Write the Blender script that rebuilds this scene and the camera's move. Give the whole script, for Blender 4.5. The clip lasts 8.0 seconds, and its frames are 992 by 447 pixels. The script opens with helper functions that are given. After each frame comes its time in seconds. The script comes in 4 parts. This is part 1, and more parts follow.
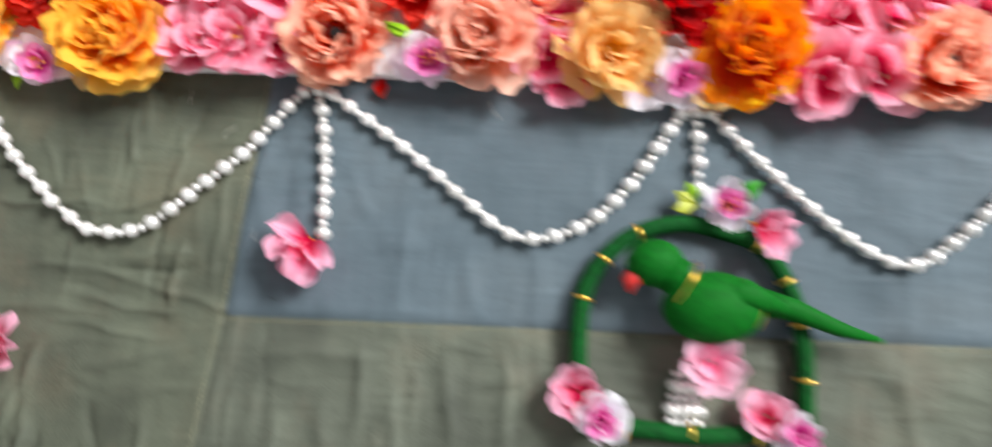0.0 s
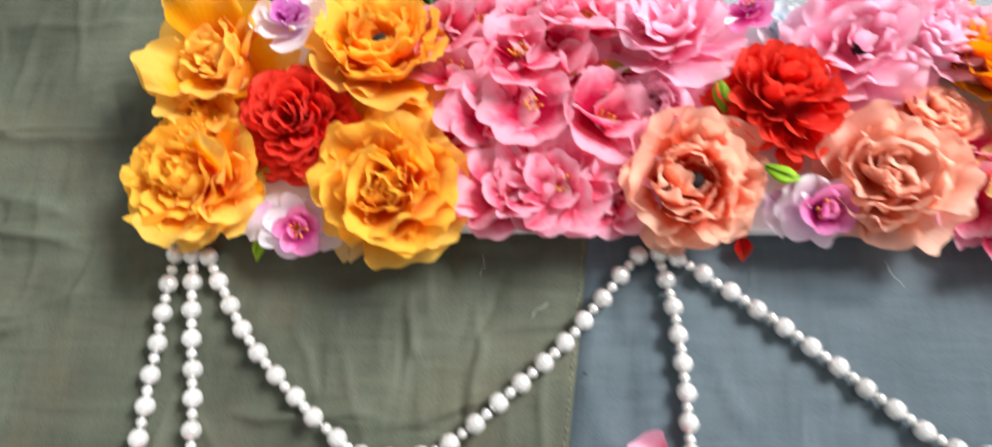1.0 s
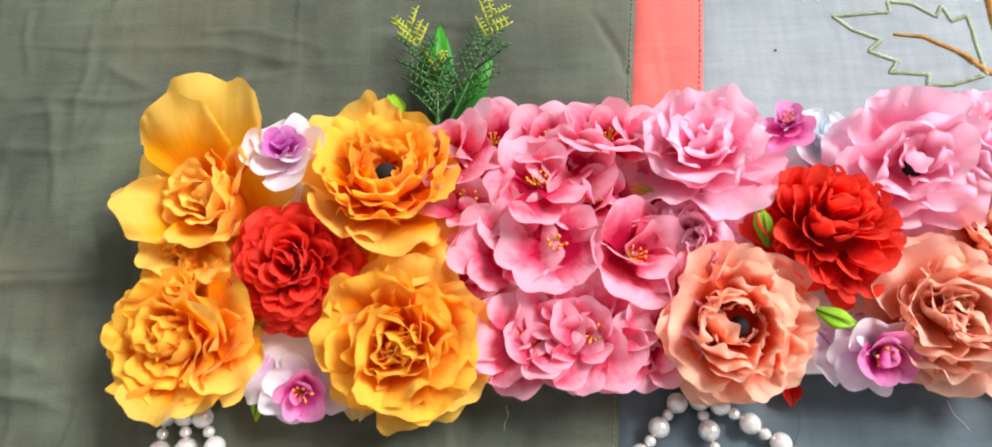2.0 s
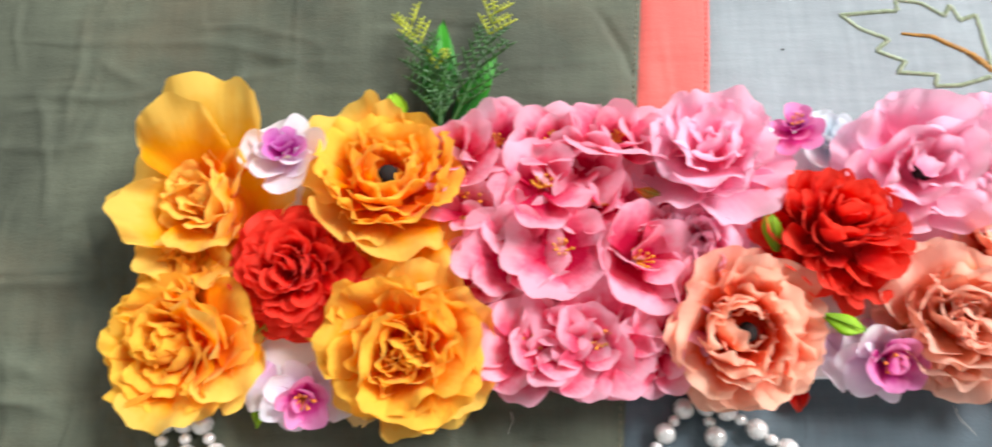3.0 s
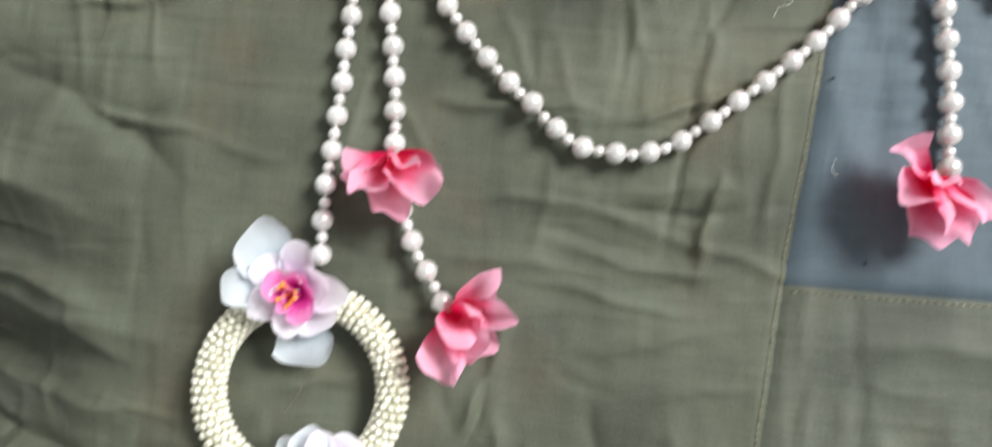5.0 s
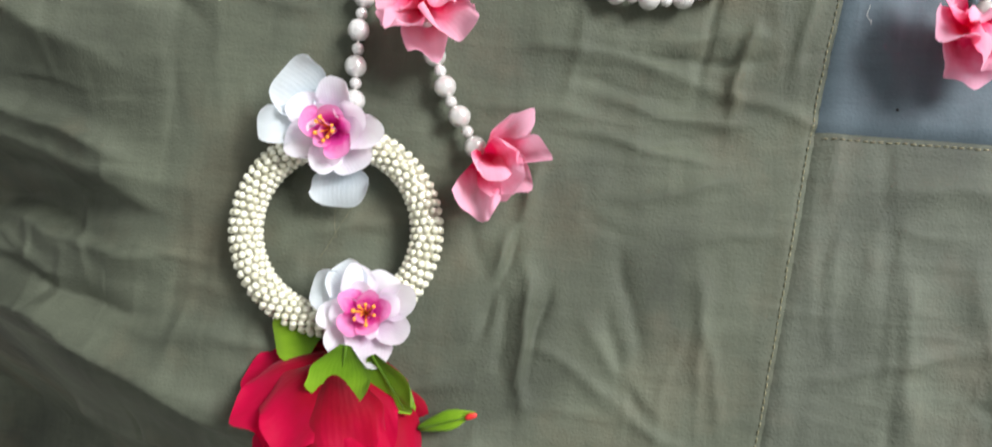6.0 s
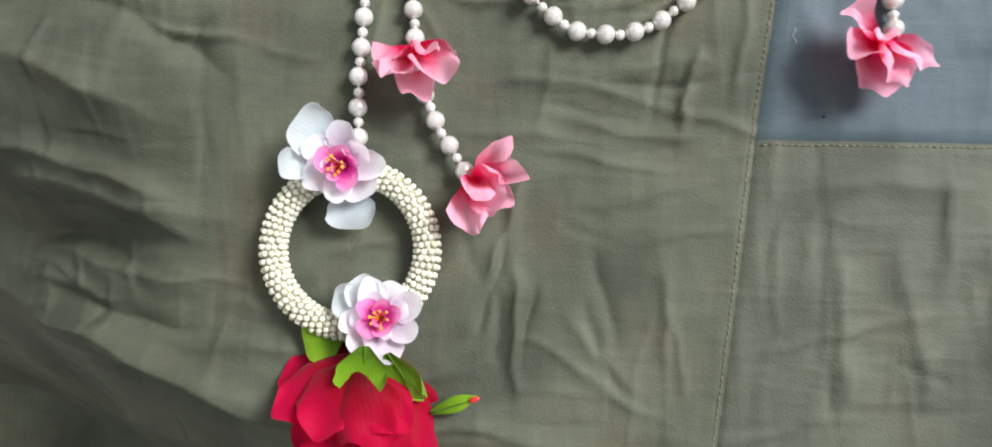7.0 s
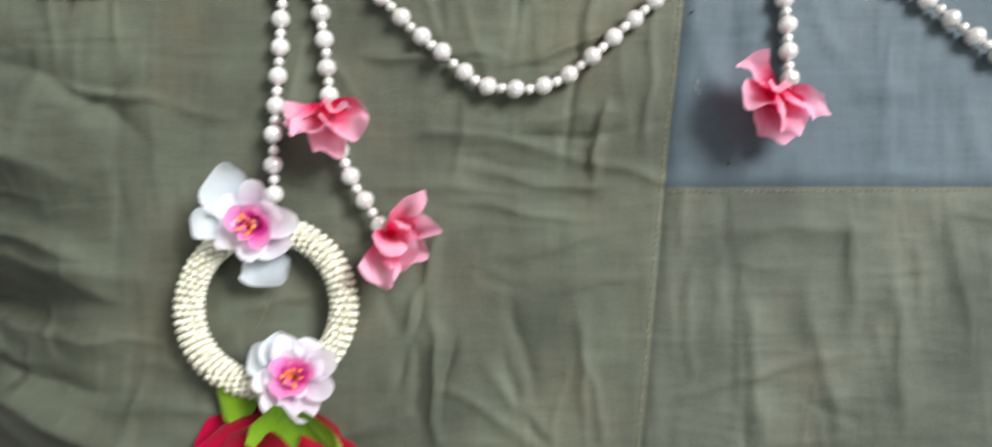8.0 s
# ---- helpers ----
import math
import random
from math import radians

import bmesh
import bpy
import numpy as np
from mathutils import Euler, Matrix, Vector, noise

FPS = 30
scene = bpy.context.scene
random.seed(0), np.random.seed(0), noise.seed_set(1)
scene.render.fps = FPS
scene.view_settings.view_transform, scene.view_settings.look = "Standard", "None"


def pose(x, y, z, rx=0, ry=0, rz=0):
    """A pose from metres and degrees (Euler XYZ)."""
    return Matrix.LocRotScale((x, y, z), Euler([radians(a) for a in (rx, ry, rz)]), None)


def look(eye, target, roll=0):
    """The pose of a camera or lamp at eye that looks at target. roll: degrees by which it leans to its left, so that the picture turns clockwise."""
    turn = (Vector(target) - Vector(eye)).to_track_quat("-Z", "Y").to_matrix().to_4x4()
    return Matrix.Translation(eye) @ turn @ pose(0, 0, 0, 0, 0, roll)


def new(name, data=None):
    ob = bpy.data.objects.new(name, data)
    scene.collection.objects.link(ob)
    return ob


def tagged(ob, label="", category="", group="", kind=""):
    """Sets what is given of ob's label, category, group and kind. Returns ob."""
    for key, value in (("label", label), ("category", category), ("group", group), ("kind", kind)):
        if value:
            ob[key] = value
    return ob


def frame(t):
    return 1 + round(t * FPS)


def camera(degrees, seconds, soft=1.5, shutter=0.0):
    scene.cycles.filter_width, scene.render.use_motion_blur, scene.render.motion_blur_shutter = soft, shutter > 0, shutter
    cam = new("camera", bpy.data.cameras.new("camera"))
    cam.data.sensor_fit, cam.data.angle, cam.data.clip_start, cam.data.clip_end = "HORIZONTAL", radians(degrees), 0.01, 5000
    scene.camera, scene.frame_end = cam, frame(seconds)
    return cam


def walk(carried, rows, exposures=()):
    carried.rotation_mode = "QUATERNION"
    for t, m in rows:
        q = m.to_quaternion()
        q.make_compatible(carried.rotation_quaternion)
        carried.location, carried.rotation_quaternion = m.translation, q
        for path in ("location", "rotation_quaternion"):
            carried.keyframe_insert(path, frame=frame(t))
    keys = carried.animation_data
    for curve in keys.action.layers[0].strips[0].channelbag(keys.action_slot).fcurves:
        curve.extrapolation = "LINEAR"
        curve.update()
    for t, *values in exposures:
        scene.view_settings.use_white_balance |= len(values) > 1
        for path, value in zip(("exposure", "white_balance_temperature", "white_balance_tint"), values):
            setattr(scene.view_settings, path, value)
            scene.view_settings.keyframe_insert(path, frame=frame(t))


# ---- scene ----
cam = camera(71.8, 8.0, soft=1.7, shutter=0.6)
PATH = [
    (0, pose(0.0019, -0.0573, 0.3977, 9.36, 0.81, 2.46)),
    (0.2, pose(-0.0519, -0.0534, 0.3663, 13.00, 0.94, 2.44)),
    (0.5, pose(-0.1184, -0.0351, 0.3318, 17.07, 2.06, 2.03)),
    (1, pose(-0.1773, 0.0015, 0.3091, 17.56, 2.09, 1.06)),
    (1.5, pose(-0.1910, 0.0447, 0.3010, 18.05, 2.39, -0.04)),
    (2.8, pose(-0.1887, 0.0780, 0.3003, 16.18, 0.90, -1.52)),
    (3, pose(-0.1957, 0.0780, 0.2983, 16.31, 1.27, -1.07)),
    (3.5, pose(-0.2325, 0.0637, 0.2979, 14.86, 2.10, 1.59)),
    (4, pose(-0.2491, 0.0193, 0.2849, 9.65, 1.75, 3.25)),
    (4.5, pose(-0.2523, -0.0166, 0.2770, 5.95, 1.73, 3.55)),
    (5, pose(-0.2664, -0.0607, 0.2684, 5.06, 1.82, 4.90)),
    (5.2, pose(-0.2739, -0.0770, 0.2662, 5.45, 1.47, 4.97)),
    (6.3, pose(-0.2730, -0.1140, 0.2695, 1.63, 2.37, 5.16)),
    (6.5, pose(-0.2722, -0.1160, 0.2780, 1.57, 2.46, 4.53)),
    (7, pose(-0.2657, -0.1017, 0.3126, 1.58, 2.57, 1.64)),
    (7.5, pose(-0.2570, -0.1031, 0.3259, 1.74, 3.26, 0.14)),
    (8, pose(-0.2388, -0.0912, 0.3163, 3.99, 0.55, 0.00)),
]
walk(cam, PATH)

# ---- daylight through one window, and a plain room that bounces it ----
world = bpy.data.worlds.new("sky")
scene.world = world
world.use_nodes = True
wn = world.node_tree.nodes
sky = wn.new("ShaderNodeTexSky")
sky.sky_type = "NISHITA"
sky.sun_disc = False
sky.sun_elevation, sky.sun_rotation = radians(40), radians(60)
wn["Background"].inputs["Strength"].default_value = 0.1
world.node_tree.links.new(sky.outputs["Color"], wn["Background"].inputs["Color"])

WINDOW = (3.6, 2.40, 4.00)
lamp_data = bpy.data.lights.new("window_daylight", "AREA")
lamp_data.shape, lamp_data.size, lamp_data.size_y = "RECTANGLE", 2.6, 2.2
lamp_data.energy, lamp_data.color = 895.0, (0.98, 1.0, 1.02)
lamp = new("window_daylight", lamp_data)
lamp.matrix_world = look((WINDOW[0] - 0.02, WINDOW[1], WINDOW[2]), (-0.2, 0.2, 0.0))
scene.view_settings.exposure = 0.0


# ---- materials ----
def srgb(r, g, b):
    return tuple(((c / 255 + 0.055) / 1.055) ** 2.4 if c > 10 else c / 3300 for c in (r, g, b)) + (1.0,)


def shader(name, rough=0.6, spec=0.4):
    mat = bpy.data.materials.new(name)
    mat.use_nodes = True
    nt = mat.node_tree
    bsdf = nt.nodes["Principled BSDF"]
    bsdf.inputs["Roughness"].default_value = rough
    bsdf.inputs["Specular IOR Level"].default_value = spec
    return mat, nt, bsdf


def node(nt, kind, **values):
    n = nt.nodes.new(kind)
    for key, value in values.items():
        n.inputs[key].default_value = value
    return n


def noise_of(nt, vector, scale, detail=3.0, rough=0.55):
    n = node(nt, "ShaderNodeTexNoise", Scale=scale, Detail=detail, Roughness=rough)
    nt.links.new(vector, n.inputs["Vector"])
    return n.outputs["Fac"]


def ramp(nt, fac, stops):
    r = nt.nodes.new("ShaderNodeValToRGB")
    while len(r.color_ramp.elements) < len(stops):
        r.color_ramp.elements.new(0.5)
    for e, (p, c) in zip(r.color_ramp.elements, stops):
        e.position, e.color = p, c
    nt.links.new(fac, r.inputs["Fac"])
    return r.outputs["Color"]


def mix(nt, fac, a, b, blend="MIX"):
    m = nt.nodes.new("ShaderNodeMix")
    m.data_type, m.blend_type = "RGBA", blend
    for sock, v in ((m.inputs["Factor"], fac), (m.inputs["A"], a), (m.inputs["B"], b)):
        if hasattr(v, "links"):
            nt.links.new(v, sock)
        else:
            sock.default_value = v
    return m.outputs["Result"]


def maths(nt, op, a, b=0.0):
    m = nt.nodes.new("ShaderNodeMath")
    m.operation = op
    for sock, v in zip(m.inputs, (a, b)):
        if hasattr(v, "links"):
            nt.links.new(v, sock)
        else:
            sock.default_value = v
    return m.outputs["Value"]


def bump(nt, bsdf, height, strength, distance):
    b = node(nt, "ShaderNodeBump", Strength=strength, Distance=distance)
    nt.links.new(height, b.inputs["Height"])
    nt.links.new(b.outputs["Normal"], bsdf.inputs["Normal"])
    return b


def petal_mat(name, base, mid, tip, rough=0.62, thin=0.56, deep=0.08):
    """Dyed silk: the dye runs from the petal's foot to its rim, with faint veins along it, and light comes through."""
    mat, nt, bsdf = shader(name, rough, 0.15)
    uv = nt.nodes.new("ShaderNodeTexCoord")
    sep = nt.nodes.new("ShaderNodeSeparateXYZ")
    nt.links.new(uv.outputs["UV"], sep.inputs[0])
    info = nt.nodes.new("ShaderNodeObjectInfo")
    blot = noise_of(nt, uv.outputs["Object"], 2.2, 3.0)
    along = maths(nt, "ADD", sep.outputs["Y"], maths(nt, "MULTIPLY", maths(nt, "SUBTRACT", blot, 0.5), 0.9))
    along = maths(nt, "ADD", along, maths(nt, "MULTIPLY", maths(nt, "SUBTRACT", info.outputs["Random"], 0.5), 0.2))
    col = ramp(nt, along, [(deep, base), (0.46 + deep * 0.5, mid), (0.86, tip)])
    hsv = nt.nodes.new("ShaderNodeHueSaturation")
    nt.links.new(col, hsv.inputs["Color"])
    hsv.inputs["Saturation"].default_value = 1.03
    nt.links.new(maths(nt, "ADD", 0.88, maths(nt, "MULTIPLY", info.outputs["Random"], 0.16)), hsv.inputs["Value"])
    col = hsv.outputs["Color"]
    nt.links.new(col, bsdf.inputs["Base Color"])
    veins = node(nt, "ShaderNodeTexWave", Scale=5.0, Distortion=2.5, Detail=2.0)
    veins.bands_direction = "X"
    nt.links.new(uv.outputs["UV"], veins.inputs["Vector"])
    weave = noise_of(nt, uv.outputs["Object"], 26.0, 2.0)
    h = maths(nt, "ADD", maths(nt, "MULTIPLY", veins.outputs["Fac"], 0.5), weave)
    bump(nt, bsdf, h, 0.25, 0.0005)
    bsdf.inputs["Sheen Weight"].default_value = 0.1
    tr = nt.nodes.new("ShaderNodeBsdfTranslucent")
    nt.links.new(col, tr.inputs["Color"])
    ms = node(nt, "ShaderNodeMixShader", Fac=thin)
    nt.links.new(bsdf.outputs[0], ms.inputs[1])
    nt.links.new(tr.outputs[0], ms.inputs[2])
    nt.links.new(ms.outputs[0], nt.nodes["Material Output"].inputs["Surface"])
    return mat


def cloth_mat(name, dark, light, warm, crumple=1.0):
    """Washed cotton: broad fading, faint warmer areas, crinkles of two sizes and a fine weave."""
    mat, nt, bsdf = shader(name, 0.68, 0.2)
    co = nt.nodes.new("ShaderNodeTexCoord").outputs["Object"]
    wide = noise_of(nt, co, 11.0, 5.0, 0.6)
    col = ramp(nt, wide, [(0.3, dark), (0.7, light)])
    # scattered areas blended towards the warm colour
    warmth = noise_of(nt, co, 12.0, 5.0, 0.6)
    col = mix(nt, ramp(nt, warmth, [(0.5, (0, 0, 0, 1)), (0.75, (0.6, 0.6, 0.6, 1))]), col, warm)
    # crossed fine streaks multiply the colour, some darker, some paler
    for grow, turn_by in (((9.0, 0.7, 1.0), 6.0), ((0.7, 9.0, 1.0), 6.0)):
        streaks = node(nt, "ShaderNodeMapping", Scale=grow, Rotation=(0, 0, radians(turn_by)))
        nt.links.new(co, streaks.inputs["Vector"])
        col = mix(nt, 1.0, col, ramp(nt, noise_of(nt, streaks.outputs["Vector"], 34.0, 3.0, 0.6), [(0.3, (0.94, 0.94, 0.94, 1)), (0.7, (1.05, 1.05, 1.05, 1))]), "MULTIPLY")
    mp = node(nt, "ShaderNodeMapping", Scale=(1.0, 2.4, 1.0), Rotation=(0, 0, radians(14)))
    nt.links.new(co, mp.inputs["Vector"])
    crinkle = noise_of(nt, mp.outputs["Vector"], 55.0, 4.0, 0.55)
    mp2 = node(nt, "ShaderNodeMapping", Scale=(3.0, 0.8, 1.0), Rotation=(0, 0, radians(-20)))
    nt.links.new(co, mp2.inputs["Vector"])
    crease_a = node(nt, "ShaderNodeTexNoise", Scale=24.0, Detail=4.0, Roughness=0.55, Distortion=0.5)
    crease_a.noise_type = "RIDGED_MULTIFRACTAL"
    nt.links.new(mp2.outputs["Vector"], crease_a.inputs["Vector"])
    mp3 = node(nt, "ShaderNodeMapping", Scale=(0.8, 3.0, 1.0), Rotation=(0, 0, radians(10)))
    nt.links.new(co, mp3.inputs["Vector"])
    crease_b = node(nt, "ShaderNodeTexNoise", Scale=27.0, Detail=4.0, Roughness=0.55, Distortion=0.5)
    crease_b.noise_type = "RIDGED_MULTIFRACTAL"
    nt.links.new(mp3.outputs["Vector"], crease_b.inputs["Vector"])
    weave = node(nt, "ShaderNodeTexNoise", Scale=900.0, Detail=1.0)
    nt.links.new(co, weave.inputs["Vector"])
    nt.links.new(col, bsdf.inputs["Base Color"])
    where = ramp(nt, noise_of(nt, co, 5.0, 2.0), [(0.4, (0.25, 0.25, 0.25, 1)), (0.65, (1, 1, 1, 1))])
    h = maths(nt, "ADD", maths(nt, "MULTIPLY", crease_a.outputs["Fac"], 0.55), maths(nt, "MULTIPLY", crease_b.outputs["Fac"], 0.45))
    h = maths(nt, "MULTIPLY", h, where)
    h = maths(nt, "ADD", h, maths(nt, "MULTIPLY", crinkle, 0.08))
    h = maths(nt, "ADD", h, maths(nt, "MULTIPLY", weave.outputs["Fac"], 0.05))
    bump(nt, bsdf, h, 1.0, 0.0042 * crumple)
    return mat


def plain_mat(name, a, b, scale=60.0, rough=0.6, metal=0.0, coat=0.0, bumpy=0.15):
    mat, nt, bsdf = shader(name, rough)
    co = nt.nodes.new("ShaderNodeTexCoord").outputs["Object"]
    n = noise_of(nt, co, scale, 4.0)
    nt.links.new(ramp(nt, n, [(0.3, a), (0.7, b)]), bsdf.inputs["Base Color"])
    bsdf.inputs["Metallic"].default_value = metal
    bsdf.inputs["Coat Weight"].default_value = coat
    bsdf.inputs["Coat Roughness"].default_value = 0.12
    bump(nt, bsdf, n, bumpy, 0.001)
    return mat


def pearl_mat(name, a, b, rough=0.22, nacre=0.4):
    mat, nt, bsdf = shader(name, rough, 0.6)
    info = nt.nodes.new("ShaderNodeObjectInfo")
    co = nt.nodes.new("ShaderNodeTexCoord").outputs["Object"]
    n = noise_of(nt, co, 90.0, 3.0)
    lw = maths(nt, "ADD", maths(nt, "MULTIPLY", info.outputs["Random"], 0.7), maths(nt, "MULTIPLY", n, 0.3))
    nt.links.new(ramp(nt, lw, [(0.1, a), (0.9, b)]), bsdf.inputs["Base Color"])
    nt.links.new(maths(nt, "ADD", rough - 0.06, maths(nt, "MULTIPLY", n, 0.2)), bsdf.inputs["Roughness"])
    bsdf.inputs["Metallic"].default_value = nacre
    bsdf.inputs["Coat Weight"].default_value = 0.7
    bsdf.inputs["Coat Roughness"].default_value = 0.06
    return mat


M_ORANGE = petal_mat("orange_silk", srgb(244, 110, 2), srgb(255, 164, 16), srgb(255, 204, 88))
M_GOLD = petal_mat("golden_silk", srgb(248, 136, 6), srgb(255, 178, 38), srgb(255, 212, 108))
M_RED = petal_mat("red_silk", srgb(184, 10, 12), srgb(228, 32, 30), srgb(244, 84, 70))
M_DARKRED = petal_mat("dark_red_silk", srgb(140, 6, 12), srgb(186, 16, 22), srgb(210, 32, 34))
M_ROSE = petal_mat("crimson_silk", srgb(116, 2, 20), srgb(182, 12, 46), srgb(206, 34, 74))
M_PINK = petal_mat("blossom_pink_silk", srgb(206, 28, 74), srgb(250, 122, 152), srgb(253, 192, 210), deep=0.30)
M_LIGHT = petal_mat("light_pink_silk", srgb(246, 126, 166), srgb(253, 174, 202), srgb(254, 208, 226))
M_SALMON = petal_mat("salmon_silk", srgb(214, 66, 32), srgb(246, 128, 90), srgb(255, 204, 178))
M_PEACH = petal_mat("peach_silk", srgb(230, 112, 66), srgb(248, 166, 130), srgb(253, 204, 182))
M_STRAW = petal_mat("straw_silk", srgb(234, 160, 50), srgb(248, 196, 112), srgb(252, 216, 150))
M_FLAME = petal_mat("flame_silk", srgb(214, 40, 10), srgb(236, 70, 14), srgb(248, 150, 20))
M_YELLOW = petal_mat("yellow_silk", srgb(240, 150, 6), srgb(250, 196, 14), srgb(254, 214, 50))
M_BUD = petal_mat("rosy_silk", srgb(226, 46, 92), srgb(248, 140, 172), srgb(252, 190, 212), deep=0.2)
M_PURPLE = petal_mat("orchid_silk", srgb(168, 30, 128), srgb(206, 84, 178), srgb(230, 150, 214))
M_MAGENTA = petal_mat("magenta_silk", srgb(186, 28, 120), srgb(228, 84, 166), srgb(244, 158, 206))
M_LILAC = petal_mat("lilac_white_silk", srgb(226, 190, 220), srgb(240, 226, 240), srgb(248, 244, 250))
M_ICE = petal_mat("blue_white_silk", srgb(200, 214, 224), srgb(222, 232, 238), srgb(238, 244, 248))
M_LEAF = petal_mat("leaf_green_cloth", srgb(100, 138, 24), srgb(128, 172, 36), srgb(152, 194, 58), 0.5, 0.2)
M_SEPAL = petal_mat("olive_green_cloth", srgb(74, 104, 20), srgb(98, 134, 30), srgb(116, 150, 40), 0.55, 0.2)
M_LEAF_TAN = petal_mat("tan_green_leaf_cloth", srgb(150, 150, 60), srgb(190, 130, 60), srgb(214, 110, 62), 0.5, 0.2)
M_PLASTIC = petal_mat("glossy_plastic_leaf", srgb(18, 62, 14), srgb(34, 110, 26), srgb(64, 146, 44), 0.32, 0.15)
M_FERN = plain_mat("dark_plastic_fern", srgb(26, 64, 20), srgb(52, 96, 34), 200, 0.4)
M_FERN_TIP = plain_mat("yellow_green_plastic_tip", srgb(130, 140, 20), srgb(176, 180, 50), 200, 0.4)
M_STAMEN = plain_mat("golden_stamen", srgb(196, 120, 20), srgb(232, 160, 40), 300, 0.5)
M_STAMEN_O = plain_mat("orange_stamen", srgb(224, 100, 20), srgb(246, 180, 70), 300, 0.5)
M_DARK = plain_mat("black_flower_eye", srgb(12, 8, 8), srgb(26, 16, 14), 300, 0.9)
M_PEARL = pearl_mat("ivory_pearl", srgb(200, 197, 192), srgb(224, 221, 218), 0.22)
M_SEED = pearl_mat("cream_seed_pearl", srgb(196, 193, 168), srgb(222, 219, 200), 0.24, 0.15)
M_THREAD = plain_mat("white_thread", srgb(210, 204, 190), srgb(236, 232, 224), 400, 0.7)
M_STITCH = plain_mat("tan_stitching", srgb(100, 96, 72), srgb(150, 143, 112), 500, 0.8)
M_STITCH_RED = plain_mat("red_stitching", srgb(176, 66, 62), srgb(206, 96, 88), 500, 0.8)
M_EMB_LEAF = plain_mat("sage_embroidery_thread", srgb(140, 150, 118), srgb(180, 188, 158), 300, 0.6)
M_EMB_STEM = plain_mat("brown_embroidery_thread", srgb(140, 92, 30), srgb(186, 134, 56), 300, 0.6)
M_BOARD = plain_mat("white_card", srgb(214, 212, 212), srgb(236, 234, 236), 80, 0.7)
M_VELVET = plain_mat("green_velvet_ribbon", srgb(2, 50, 14), srgb(8, 76, 26), 240, 0.75, bumpy=0.4)
M_BIRD = plain_mat("green_flock", srgb(0, 70, 10), srgb(2, 92, 18), 260, 0.7, bumpy=0.4)
for flock in (M_BIRD, M_VELVET):
    flock.node_tree.nodes["Principled BSDF"].inputs["Specular IOR Level"].default_value = 0.12
M_BEAK = plain_mat("red_paint", srgb(176, 30, 30), srgb(206, 50, 44), 200, 0.45)
M_GOLDWIRE = plain_mat("gold_wire", srgb(206, 160, 60), srgb(236, 200, 100), 400, 0.28, 1.0)
M_OLIVE = cloth_mat("olive_cotton", srgb(54, 57, 48), srgb(91, 95, 80), srgb(92, 82, 65), 1.2)
# slightly paler and greyer than M_OLIVE, for the patch right of the seam
M_OLIVE_GREY = cloth_mat("grey_olive_cotton", srgb(59, 62, 54), srgb(95, 99, 86), srgb(96, 85, 71), 1.25)
M_BLUE = cloth_mat("slate_blue_cotton", srgb(66, 77, 83), srgb(88, 100, 107), srgb(76, 82, 84), 0.7)
M_CORAL = cloth_mat("coral_cotton", srgb(186, 80, 74), srgb(204, 98, 90), srgb(188, 84, 78), 0.7)
M_WHITE = cloth_mat("white_cotton", srgb(124, 130, 133), srgb(144, 150, 153), srgb(126, 131, 132), 0.6)
M_WALL = plain_mat("pale_plaster", srgb(160, 161, 160), srgb(174, 175, 174), 9, 0.85)
M_FLOOR = plain_mat("grey_terrazzo", srgb(130, 124, 116), srgb(156, 150, 142), 40, 0.5)
M_TICK = plain_mat("mattress_ticking", srgb(176, 170, 160), srgb(196, 190, 182), 120, 0.8)


# ---- mesh helpers ----
def finish(bm, name, mats, smooth=True):
    me = bpy.data.meshes.new(name)
    bm.normal_update()
    bm.to_mesh(me)
    bm.free()
    for m in (mats if isinstance(mats, (list, tuple)) else [mats]):
        me.materials.append(m)
    if smooth:
        me.polygons.foreach_set("use_smooth", [True] * len(me.polygons))
    return me


def put(name, me, parent, m=None, label=""):
    ob = new(name, me)
    ob.parent = parent
    if m is not None:
        ob.matrix_local = m
    return tagged(ob, label=label)


def part(name, bm, material, parent, label="", m=None, smooth=True):
    return put(name, finish(bm, name, material, smooth), parent, m, label)


def thing(name, label, category, m, group=""):
    ob = new(name)
    ob.empty_display_size = 0.01
    ob.matrix_world = m
    return tagged(ob, label=label, category=category, group=group)


def box(bm, x0, x1, y0, y1, z0, z1, bevel=0.0, seg=2):
    made = bmesh.ops.create_cube(bm, size=1.0)["verts"]
    for v in made:
        v.co = Vector((x0 + (v.co.x + 0.5) * (x1 - x0), y0 + (v.co.y + 0.5) * (y1 - y0), z0 + (v.co.z + 0.5) * (z1 - z0)))
    if bevel:
        bmesh.ops.bevel(bm, geom=list({e for v in made for e in v.link_edges}), offset=bevel, segments=seg, affect="EDGES", profile=0.5)


def ball(bm, centre, radius, u=14, v=9, squash=(1, 1, 1)):
    m = Matrix.Translation(centre) @ Matrix.Diagonal((*[radius * s for s in squash], 1))
    bmesh.ops.create_uvsphere(bm, u_segments=u, v_segments=v, radius=1.0, matrix=m)


